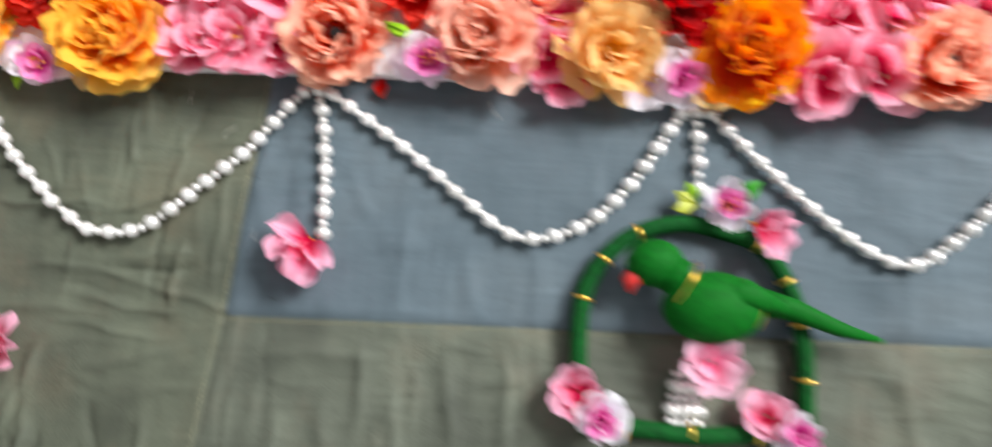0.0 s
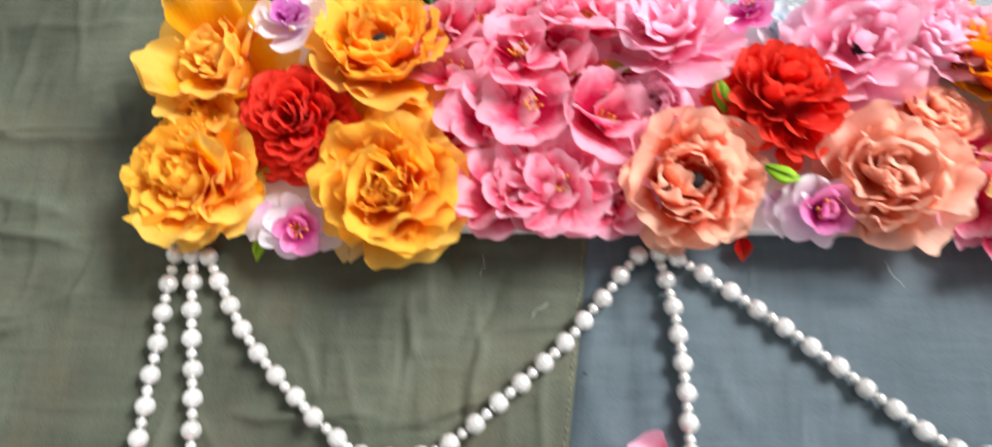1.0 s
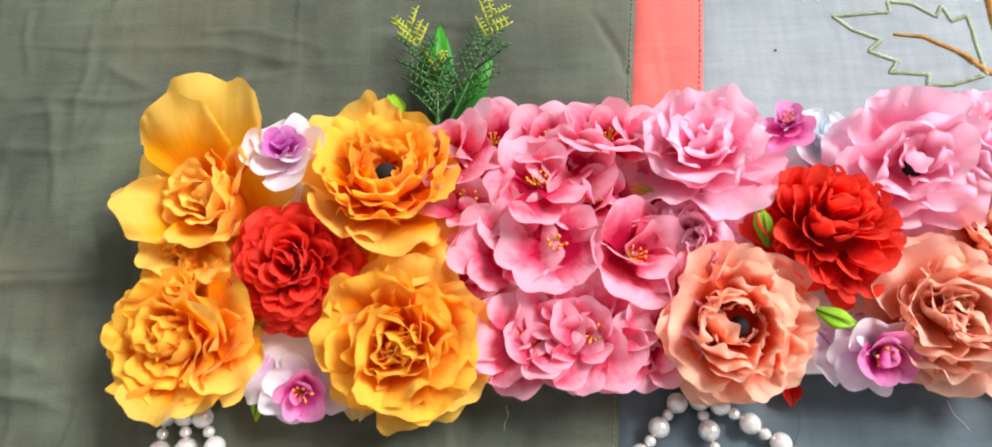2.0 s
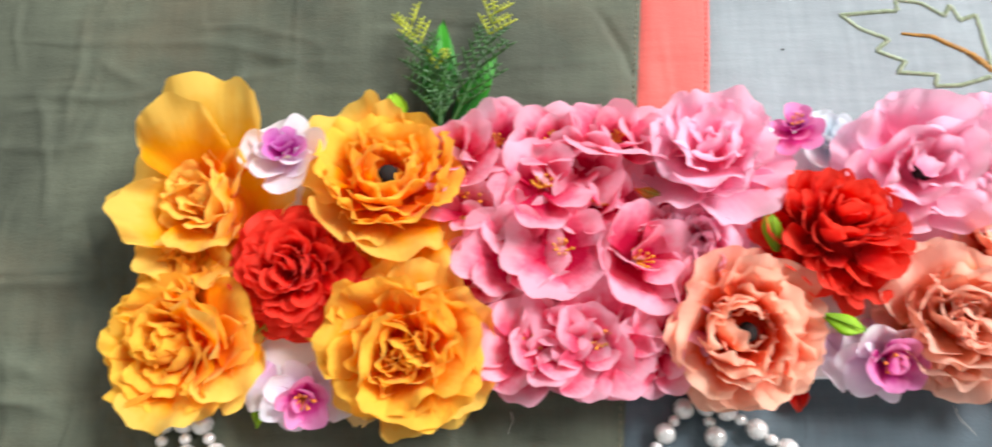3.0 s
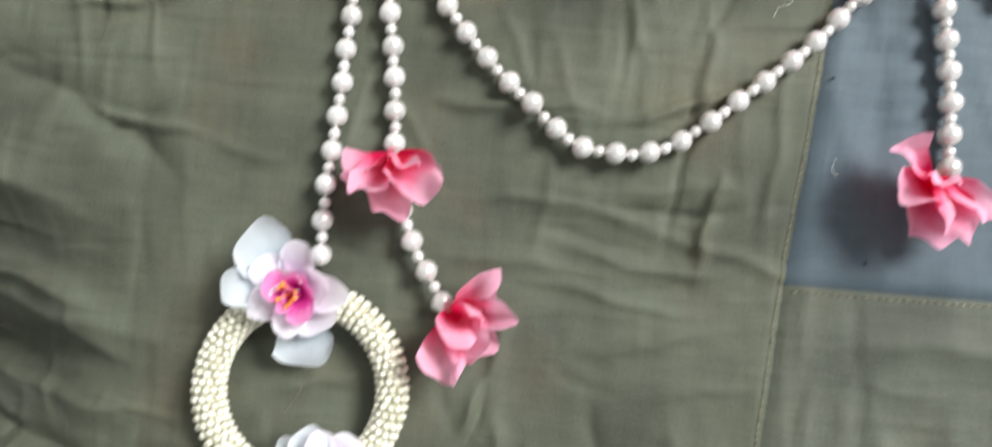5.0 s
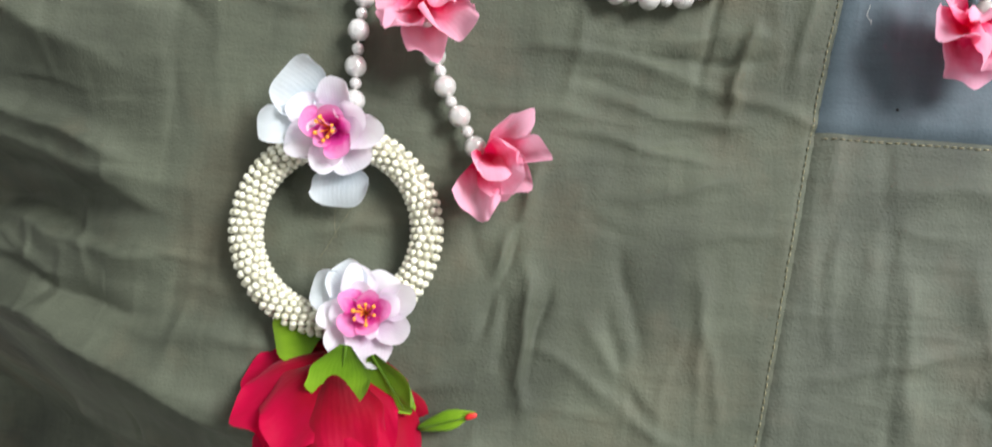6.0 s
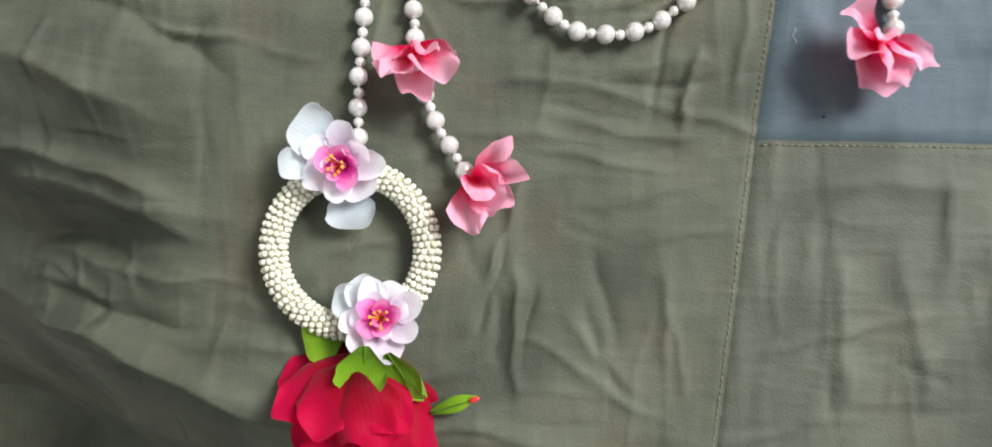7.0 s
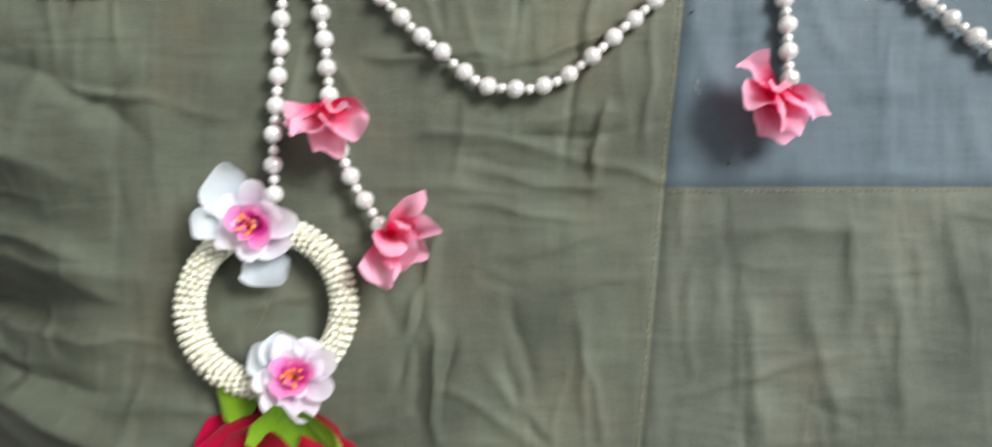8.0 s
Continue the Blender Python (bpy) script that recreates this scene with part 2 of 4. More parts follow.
def tube(bm, pts, radii, sides=8, cap=True):
    """A round rod through pts; radii: one, or one a point."""
    pts = [Vector(p) for p in pts]
    rs = radii if isinstance(radii, (list, tuple)) else [radii] * len(pts)
    rings = []
    for i, p in enumerate(pts):
        d = (pts[min(i + 1, len(pts) - 1)] - pts[max(i - 1, 0)]).normalized()
        a = d.cross(Vector((0.02, 0.03, 1)) if abs(d.z) < 0.95 else Vector((1, 0, 0))).normalized()
        b = d.cross(a)
        rings.append([bm.verts.new(p + rs[i] * (math.cos(k * math.tau / sides) * a + math.sin(k * math.tau / sides) * b)) for k in range(sides)])
    for r, q in zip(rings, rings[1:]):
        for k in range(sides):
            bm.faces.new((r[k], q[k], q[(k + 1) % sides], r[(k + 1) % sides]))
    if cap:
        bm.faces.new(rings[0])
        bm.faces.new(rings[-1][::-1])


def spline(ctrl, n):
    """n + 1 points evenly along a smooth curve through the control points."""
    c = [Vector(p) for p in ctrl]
    c = [2 * c[0] - c[1]] + c + [2 * c[-1] - c[-2]]
    fine = []
    for i in range(1, len(c) - 2):
        for k in range(40):
            t = k / 40
            p0, p1, p2, p3 = c[i - 1:i + 3]
            fine.append(0.5 * (2 * p1 + (p2 - p0) * t + (2 * p0 - 5 * p1 + 4 * p2 - p3) * t * t + (3 * p1 - p0 - 3 * p2 + p3) * t ** 3))
    fine.append(c[-2])
    run = [0.0]
    for a, b in zip(fine, fine[1:]):
        run.append(run[-1] + (b - a).length)
    out, j = [], 0
    for k in range(n + 1):
        s = run[-1] * k / n
        while j < len(run) - 2 and run[j + 1] < s:
            j += 1
        f = (s - run[j]) / max(1e-9, run[j + 1] - run[j])
        out.append(fine[j].lerp(fine[j + 1], min(1, f)))
    return out, run[-1]


# ---- the room ----
def room():
    x0, x1, y0, y1, z0, z1 = -2.6, 3.6, -2.4, 4.2, -0.52, 5.4
    wy0, wy1, wz0, wz1 = WINDOW[1] - 1.37, WINDOW[1] + 1.37, WINDOW[2] - 1.17, WINDOW[2] + 1.17
    slabs = {
        "floor": [(x0 - 0.1, x1 + 0.1, y0 - 0.1, y1 + 0.1, z0 - 0.1, z0)],
        "ceiling": [(x0 - 0.1, x1 + 0.1, y0 - 0.1, y1 + 0.1, z1, z1 + 0.1)],
        "wall_west": [(x0 - 0.1, x0, y0, y1, z0, z1)],
        "wall_south": [(x0 - 0.1, x1 + 0.1, y0 - 0.1, y0, z0, z1)],
        "wall_north": [(x0 - 0.1, x1 + 0.1, y1, y1 + 0.1, z0, z1)],
        "wall_east": [(x1, x1 + 0.1, y0, wy0, z0, z1), (x1, x1 + 0.1, wy1, y1, z0, z1), (x1, x1 + 0.1, wy0, wy1, z0, wz0), (x1, x1 + 0.1, wy0, wy1, wz1, z1)],
    }
    for name, parts in slabs.items():
        bm = bmesh.new()
        for b in parts:
            box(bm, *b)
        ob = new(name, finish(bm, name, M_FLOOR if name == "floor" else M_WALL, False))
        tagged(ob, "plain %s %s of the room" % ("grey" if name == "floor" else "pale plastered", name.split("_")[0]), name.split("_")[0], kind="structure")


room()


# ---- bed and patchwork bedspread ----
def seam_x(y):
    return -0.157 + 0.111 * y


def fold(x, y, ax, ay, bx, by, width, height):
    """A soft ridge (or, with minus, a dip) along a line, fading at its ends; x and y are arrays."""
    dx, dy = bx - ax, by - ay
    ln = math.hypot(dx, dy)
    u = ((x - ax) * dx + (y - ay) * dy) / ln
    v = (-(x - ax) * dy + (y - ay) * dx) / ln
    end = np.clip(np.minimum(u + width, ln + width - u) / (0.3 * ln + width), 0.0, 1.0)
    wob = 0.030 * ln * np.sin(u / ln * 5 + ax * 90) + 0.007 * ln * np.sin(u / ln * 17 + ay * 70)
    q = (v - wob) / width
    return height * end * end * (3 - 2 * end) * (0.4 * np.exp(-q * q) + 0.6 * np.exp(-np.abs(q) * 1.7))


FOLDS = [
    (-0.56, -0.150, -0.36, -0.186, 0.010, 0.0071), (-0.56, -0.172, -0.36, -0.203, 0.008, -0.0047),
    (-0.36, -0.186, -0.22, -0.196, 0.008, 0.0041),
    (-0.56, -0.072, -0.42, -0.100, 0.012, 0.0053), (-0.56, -0.100, -0.43, -0.122, 0.010, -0.0041),
    (-0.56, -0.010, -0.44, -0.045, 0.012, 0.0041), (-0.50, 0.020, -0.40, -0.030, 0.010, -0.0029),
    (-0.58, -0.225, -0.38, -0.235, 0.012, 0.0059),
    (-0.58, -0.100, -0.44, -0.108, 0.014, -0.0037), (-0.55, -0.078, -0.40, -0.092, 0.010, 0.0025), (-0.56, -0.128, -0.47, -0.136, 0.006, 0.0022), (-0.46, -0.150, -0.38, -0.156, 0.010, 0.0019),
    (-0.271, -0.070, -0.283, -0.135, 0.0035, 0.0034), (-0.273, -0.110, -0.266, -0.175, 0.0035, 0.0032),
    (-0.280, -0.120, -0.277, -0.160, 0.0030, -0.0014),
    (-0.191, -0.010, -0.196, -0.050, 0.0026, 0.0030), (-0.310, 0.012, -0.235, 0.008, 0.0026, 0.0026), (-0.235, 0.008, -0.170, 0.022, 0.0026, 0.0028),
    (-0.300, -0.050, -0.245, -0.054, 0.0040, 0.0014), (-0.235, -0.020, -0.180, -0.018, 0.0040, 0.0014),
    (-0.230, -0.060, -0.190, -0.058, 0.0040, -0.0012), (-0.210, -0.100, -0.175, -0.092, 0.0030, 0.0010),
    (-0.390, 0.100, -0.480, 0.118, 0.0050, 0.0022), (-0.365, 0.140, -0.470, 0.150, 0.0040, 0.0018),
    (-0.140, -0.075, -0.060, -0.070, 0.0060, 0.0018), (-0.130, -0.10, -0.120, -0.17, 0.0070, 0.0020), (-0.100, -0.09, -0.090, -0.17, 0.0070, 0.0018), (-0.065, -0.08, -0.055, -0.17, 0.0060, 0.0018),
    (0.000, -0.060, 0.005, -0.13, 0.0060, 0.0018), (-0.030, -0.060, -0.028, -0.13, 0.0060, 0.0018), (0.220, -0.060, 0.240, -0.13, 0.0070, 0.0022), (-0.08, -0.06, -0.08, -0.12, 0.005, 0.0015),
    (-0.02, -0.045, -0.022, 0.0, 0.005, 0.0012), (0.02, -0.045, 0.018, -0.005, 0.005, 0.0012), (-0.06, -0.04, -0.06, 0.02, 0.004, 0.0010),
    (-0.47, 0.205, -0.36, 0.215, 0.003, 0.0012), (-0.46, 0.235, -0.28, 0.245, 0.003, 0.0012), (-0.42, 0.262, -0.25, 0.252, 0.003, 0.0010), (-0.20, 0.24, -0.14, 0.25, 0.003, 0.0010),
    (-0.36, 0.070, -0.46, 0.045, 0.010, 0.0030), (-0.50, 0.070, -0.40, 0.085, 0.008, -0.0025), (-0.300, -0.100, -0.330, -0.093, 0.004, 0.0016), (-0.36, -0.11, -0.32, -0.10, 0.005, 0.0018),
    (-0.245, -0.085, -0.190, -0.075, 0.004, 0.0016), (-0.250, -0.13, -0.215, -0.17, 0.004, 0.0014), (-0.235, -0.10, -0.225, -0.15, 0.004, -0.0014), (-0.205, -0.11, -0.200, -0.16, 0.004, 0.0016),
    (-0.225, 0.030, -0.230, 0.070, 0.003, 0.0012), (-0.290, -0.025, -0.205, -0.034, 0.0035, 0.0016), (-0.270, -0.038, -0.195, -0.044, 0.0035, -0.0014),
]


FOLDS += [
    (-0.470, 0.036, -0.400, 0.050, 0.0022, 0.0016), (-0.455, 0.000, -0.395, -0.014, 0.0022, 0.0018), (-0.395, -0.014, -0.362, -0.020, 0.0022, 0.0012),
    (-0.275, -0.085, -0.286, -0.150, 0.0030, -0.0030), (-0.262, -0.118, -0.268, -0.168, 0.0024, -0.0020), (-0.205, 0.030, -0.207, -0.046, 0.0018, -0.0016),
    (-0.258, -0.044, -0.182, -0.052, 0.0022, 0.0016), (-0.262, -0.028, -0.176, -0.024, 0.0020, -0.0014), (-0.270, -0.060, -0.190, -0.066, 0.0022, 0.0014),
    (-0.560, -0.060, -0.430, -0.082, 0.0080, 0.0050), (-0.560, -0.085, -0.420, -0.104, 0.0070, -0.0040), (-0.540, -0.112, -0.400, -0.124, 0.0090, 0.0045), (-0.540, -0.134, -0.410, -0.150, 0.0070, -0.0030),
    (-0.520, 0.150, -0.372, 0.143, 0.0022, 0.0020), (-0.500, 0.096, -0.378, 0.086, 0.0024, 0.0018),
]
crease_rnd = random.Random(77)
for k in range(210):
    cx, cy = crease_rnd.uniform(-0.56, 0.30), crease_rnd.uniform(-0.24, 0.30)
    ang = crease_rnd.choice((radians(-14), radians(8), radians(84), radians(100))) + crease_rnd.uniform(-0.3, 0.3)
    ln = crease_rnd.uniform(0.012, 0.045)
    FOLDS.append((cx - ln * math.cos(ang), cy - ln * math.sin(ang), cx + ln * math.cos(ang), cy + ln * math.sin(ang), crease_rnd.uniform(0.0016, 0.0042), crease_rnd.choice((-1, 1, 1)) * crease_rnd.uniform(0.0005, 0.0014)))


def cloth_heights(x, y):
    """The cloth's height over arrays of places."""
    low = np.array([0.0026 * noise.noise((a * 9, b * 14, 0.3)) + 0.0010 * noise.noise((a * 30, b * 46, 3.1)) for a, b in zip(x.tolist(), y.tolist())])
    z = low
    for f in FOLDS:
        z = z + (2.0 if f[0] < -0.42 and f[1] < 0.03 else 1.45) * fold(x, y, *f)
    # the cloth sinks past a long crease on one side of the bed
    side = (-0.146 - 0.19 * (x + 0.56)) - y + 0.004 * np.sin(x * 40)
    fade = np.clip((-0.18 - x) / 0.16, 0, 1)
    s = np.clip(side, 0, 0.15)
    z = z - 1.3 * fade * s * s / (s + 0.005)
    # and sags at low x and y, a slope added to darken that corner
    d = np.clip(-0.388 - x, 0, 0.3)
    side = np.clip((-0.02 - y) / 0.09, 0, 1)
    z = z - 0.55 * d * d / (d + 0.04) * side * side * (3 - 2 * side)
    # a shallow hollow beside the seam, added to dim one side and brighten the other
    z = z - 0.0055 * np.exp(-((y + 0.052) / 0.038) ** 2 - ((x + 0.21) / 0.075) ** 2)
    xs = seam_x(y)
    pucker = 0.5 + 0.5 * np.sin(y * 900) * np.sin(y * 210 + 1)
    z = z - 0.0018 * np.exp(-((x - xs) / 0.0018) ** 2) * (0.6 + 0.4 * pucker)
    z = z - np.where(x > xs - 0.002, 0.0016 * np.exp(-((y + 0.052) / 0.0018) ** 2), 0.0)
    z = z - np.where(y > 0.14, 0.0010 * np.exp(-((x - xs - 0.034) / 0.0016) ** 2), 0.0)
    z = z + np.where((x > xs) & (y > -0.052) & (y < 0.14), 0.0006 * np.clip((y + 0.052) / 0.004, 0, 1), 0.0)
    # flat under the panel
    inside = np.clip((x + 0.37) / 0.02, 0, 1) * np.clip(np.minimum(y - 0.075, 0.225 - y) / 0.015, 0, 1)
    return z * (1 - inside) - 0.0002 * inside


def cloth_z(x, y):
    return float(cloth_heights(np.array([x]), np.array([y]))[0])


def spaced(a, b, lo, hi, fine, coarse):
    """Steps from a to b, fine between lo and hi and coarse outside."""
    lo, hi = max(a, lo), min(b, hi)
    out = [np.linspace(lo, hi, max(2, round((hi - lo) / fine) + 1))]
    if lo > a:
        out.insert(0, np.linspace(a, lo, max(2, round((lo - a) / coarse) + 1))[:-1])
    if hi < b:
        out.append(np.linspace(hi, b, max(2, round((b - hi) / coarse) + 1))[1:])
    return np.concatenate(out)


def patch(name, material, parent, left, right, y0, y1, fine, label):
    """A cloth patch between two edges given as functions of y."""
    row_y = spaced(y0, y1, -0.26, 0.30, fine, 0.012)
    mid = 0.5 * (max(y0, -0.26) + min(y1, 0.30))
    l, r = left(mid), right(mid)
    col = (spaced(l, r, -0.58, 0.30, fine, 0.012) - l) / (r - l)
    nx, ny = len(col) - 1, len(row_y) - 1
    ys = np.repeat(row_y, nx + 1)
    part_of = np.tile(col, ny + 1)
    xs = np.array([left(v) for v in ys.tolist()]) * (1 - part_of) + np.array([right(v) for v in ys.tolist()]) * part_of
    verts = np.stack([xs, ys, cloth_heights(xs, ys)], 1).tolist()
    faces = [(k, k + 1, k + nx + 2, k + nx + 1) for j in range(ny) for k in range(j * (nx + 1), j * (nx + 1) + nx)]
    me = bpy.data.meshes.new(name)
    me.from_pydata(verts, [], faces)
    me.materials.append(material)
    me.polygons.foreach_set("use_smooth", [True] * len(me.polygons))
    return put(name, me, parent, None, label)


def along(line, pitch):
    """Points at even steps along straight pieces."""
    out = []
    for a, b in zip(line, line[1:]):
        n = max(1, round(math.dist(a, b) / pitch))
        out += [Vector((a[0] + (b[0] - a[0]) * k / n, a[1] + (b[1] - a[1]) * k / n, 0)) for k in range(n)]
    return out + [Vector((*line[-1], 0))]


def stitches(name, line, material, parent, pitch=0.0030, length=0.0021, radius=0.00023, across=False, width=0.0, label=""):
    """Short threads along a line (or, for satin stitch, across it)."""
    pts = along(line, pitch)
    rnd = random.Random(len(pts))
    ends = []
    for i in range(len(pts) - 1):
        a, b = pts[i], pts[i + 1]
        d = (b - a).normalized()
        if across:
            n = Vector((-d.y, d.x, 0)) + d * rnd.uniform(-0.5, 0.5)
            w = width(i / (len(pts) - 1)) if callable(width) else width
            p, q = a - n * w * rnd.uniform(0.8, 1.1), a + n * w * rnd.uniform(0.8, 1.1)
        else:
            side = Vector((-d.y, d.x, 0)) * rnd.uniform(-0.0002, 0.0002)
            p, q = a + d * rnd.uniform(0, 0.0004) + side, a + d * length + side
        ends.append((p, (p + q) / 2, q))
    flat = [v for e in ends for v in e]
    zs = cloth_heights(np.array([v.x for v in flat]), np.array([v.y for v in flat])).tolist()
    bm = bmesh.new()
    for i in range(len(ends)):
        tube(bm, [Vector((flat[3 * i + k].x, flat[3 * i + k].y, zs[3 * i + k] + (0.0006 if k == 1 else 0.0001))) for k in range(3)], radius, 5)
    return part(name, bm, material, parent, label)


bed = thing("bed", "bed with a pale mattress beneath the bedspread", "bed", pose(0, 0, 0))
bm = bmesh.new()
box(bm, -0.95, 0.85, -0.75, 0.85, -0.47, -0.36, 0.03, 3)
part("mattress", bm, M_TICK, bed)
# soft bedding that bears the cloth, following its sag
gx, gy = np.linspace(-0.78, 0.63, 72), np.linspace(-0.53, 0.58, 56)
over = cloth_heights(np.tile(gx, 56), np.repeat(gy, 72)).reshape(56, 72) - 0.03
bm = bmesh.new()
top = [[bm.verts.new((x, y, max(-0.34, h))) for x, h in zip(gx.tolist(), row)] for y, row in zip(gy.tolist(), over.tolist())]
for lower, upper in zip(top, top[1:]):
    for i in range(71):
        bm.faces.new((lower[i], lower[i + 1], upper[i + 1], upper[i]))
rim = top[0] + [r[-1] for r in top[1:-1]] + top[-1][::-1] + [r[0] for r in top[-2:0:-1]]
foot = [bm.verts.new((v.co.x, v.co.y, -0.361)) for v in rim]
for i in range(len(rim)):
    k = (i + 1) % len(rim)
    bm.faces.new((rim[k], rim[i], foot[i], foot[k]))
part("bedding", bm, M_TICK, bed, "pale padded bedding")
bm = bmesh.new()
box(bm, -0.95, 0.85, -0.75, 0.85, -0.519, -0.471, 0.01, 2)
part("bed_base", bm, M_FLOOR, bed)

bedspread = thing("bedspread", "wrinkled patchwork bedspread in olive, blue, coral and white cotton", "bedspread", pose(0, 0, 0))
olive_patch = patch("cloth_patch", M_OLIVE, bedspread, lambda y: -0.80, seam_x, -0.55, 0.60, 0.0016, "wrinkled olive-green cotton")
patch("cloth_patch", M_OLIVE_GREY, bedspread, seam_x, lambda y: 0.65, -0.55, -0.052, 0.0020, "grey-green cotton with long wrinkles")
blue_patch = patch("cloth_patch", M_BLUE, bedspread, seam_x, lambda y: 0.65, -0.052, 0.14, 0.0034, "slate-blue cotton")
coral_patch = patch("cloth_patch", M_CORAL, bedspread, seam_x, lambda y: seam_x(y) + 0.034, 0.14, 0.60, 0.0030, "narrow coral cotton strip")
white_patch = patch("cloth_patch", M_WHITE, bedspread, lambda y: seam_x(y) + 0.034, lambda y: 0.65, 0.14, 0.60, 0.0036, "white cotton")
stitches("stitching", [(seam_x(y) - 0.0022, y) for y in (-0.5, -0.2, 0.1, 0.35)], M_STITCH, olive_patch, label="tan machine stitching")
stitches("stitching", [(seam_x(-0.052) + 0.002, -0.0545), (0.0, -0.0535), (0.3, -0.0545)], M_STITCH, blue_patch, label="tan machine stitching")
stitches("stitching", [(seam_x(y) + 0.0322, y) for y in (0.2, 0.3, 0.35)], M_STITCH_RED, coral_patch, label="red machine stitching")
EMB_LOW = [(-0.029, 0.268), (-0.021, 0.260), (-0.008, 0.254), (-0.015, 0.248), (-0.002, 0.242), (-0.007, 0.236), (0.011, 0.234), (0.009, 0.228), (0.021, 0.228), (0.036, 0.232)]
EMB_TOP = [(-0.029, 0.268), (-0.001, 0.270), (-0.001, 0.276), (0.011, 0.274), (0.021, 0.266), (0.025, 0.272), (0.028, 0.263), (0.036, 0.266), (0.037, 0.257), (0.037, 0.241), (0.038, 0.232)]
for line in (EMB_LOW, EMB_TOP):
    stitches("embroidery", line, M_EMB_LEAF, white_patch, pitch=0.00055, radius=0.00026, across=True, width=0.0011, label="sage-green embroidered leaf outline")
stitches("embroidery", [(-0.001, 0.257), (0.013, 0.255), (0.027, 0.246), (0.038, 0.235), (0.050, 0.229)], M_EMB_STEM, white_patch, pitch=0.0004, radius=0.0003, across=True, width=lambda t: 0.0006 + 0.0018 * t, label="brown embroidered twig")
stitches("embroidery", [(0.049, 0.33), (0.049, 0.26), (0.050, 0.215)], M_EMB_STEM, white_patch, pitch=0.0004, radius=0.0003, across=True, width=0.0026, label="brown embroidered stem")


# ---- petals, leaves and flowers ----
def petal(name, material, w=0.95, cup=0.35, bend=0.5, flare=-0.7, ruffle=0.05, freq=3.0, point=0.0, notch=0.0, frill=0.02, dome=0.5, waves=9.0, seed=0, n=9, m=12):
    """A petal of length 1 along y, its hollow side up: narrow at the foot, with a broad domed (or pointed), scalloped and frilled rim."""
    rnd = random.Random(seed)
    ph, ph2, ph3 = (rnd.uniform(0, 6.3) for _ in range(3))
    lop = rnd.uniform(-0.08, 0.08)
    bm = bmesh.new()
    uv = bm.loops.layers.uv.new("UVMap")
    grid, y, z = [], 0.0, 0.0
    for j in range(n + 1):
        t = j / n
        a = bend * t + flare * max(0.0, (t - 0.55) / 0.45) ** 2
        if j:
            y, z = y + math.cos(a) / n, z + math.sin(a) / n
        hw = 0.5 * w * (0.20 + 0.80 * math.sin(math.pi / 2 * min(1.0, t / 0.78)) ** 0.9)
        hw *= 1 - 0.96 * point * max(0.0, (t - 0.45) / 0.55) ** 1.4
        row = []
        for i in range(m + 1):
            v = 2 * i / m - 1
            rim = -dome * (1 - math.cos(1.4 * v)) * t * t * (1 - point) + lop * v * t * t
            rim += t ** 3 * (0.030 * math.sin(5 * v + ph) + frill * 0.5 * math.sin(waves * 1.3 * v + ph3)) - notch * math.exp(-(v / 0.22) ** 2) * t ** 4
            up = cup * hw * v * v * (1 - 0.5 * t) + ruffle * t * t * math.sin(freq * math.pi * v + ph) * (0.35 + 0.65 * abs(v)) + 0.4 * ruffle * t * math.sin(freq * 2.3 * v + ph2 + 5 * t)
            up += frill * t ** 5 * math.sin(waves * v + ph2) + 0.010 * t * math.sin(7 * v + 3 * math.sin(4 * t + ph3))
            row.append(bm.verts.new((hw * math.sin(1.4 * v) * (1 + 0.04 * math.sin(9 * t + ph)), y + rim * math.cos(a) - up * math.sin(a), z + rim * math.sin(a) + up * math.cos(a))))
        grid.append(row)
    for j in range(n):
        for i in range(m):
            f = bm.faces.new((grid[j][i], grid[j][i + 1], grid[j + 1][i + 1], grid[j + 1][i]))
            for loop, (ii, jj) in zip(f.loops, ((i, j), (i + 1, j), (i + 1, j + 1), (i, j + 1))):
                loop[uv].uv = (ii / m, jj / n)
    return finish(bm, name, material)


PETALS = {}


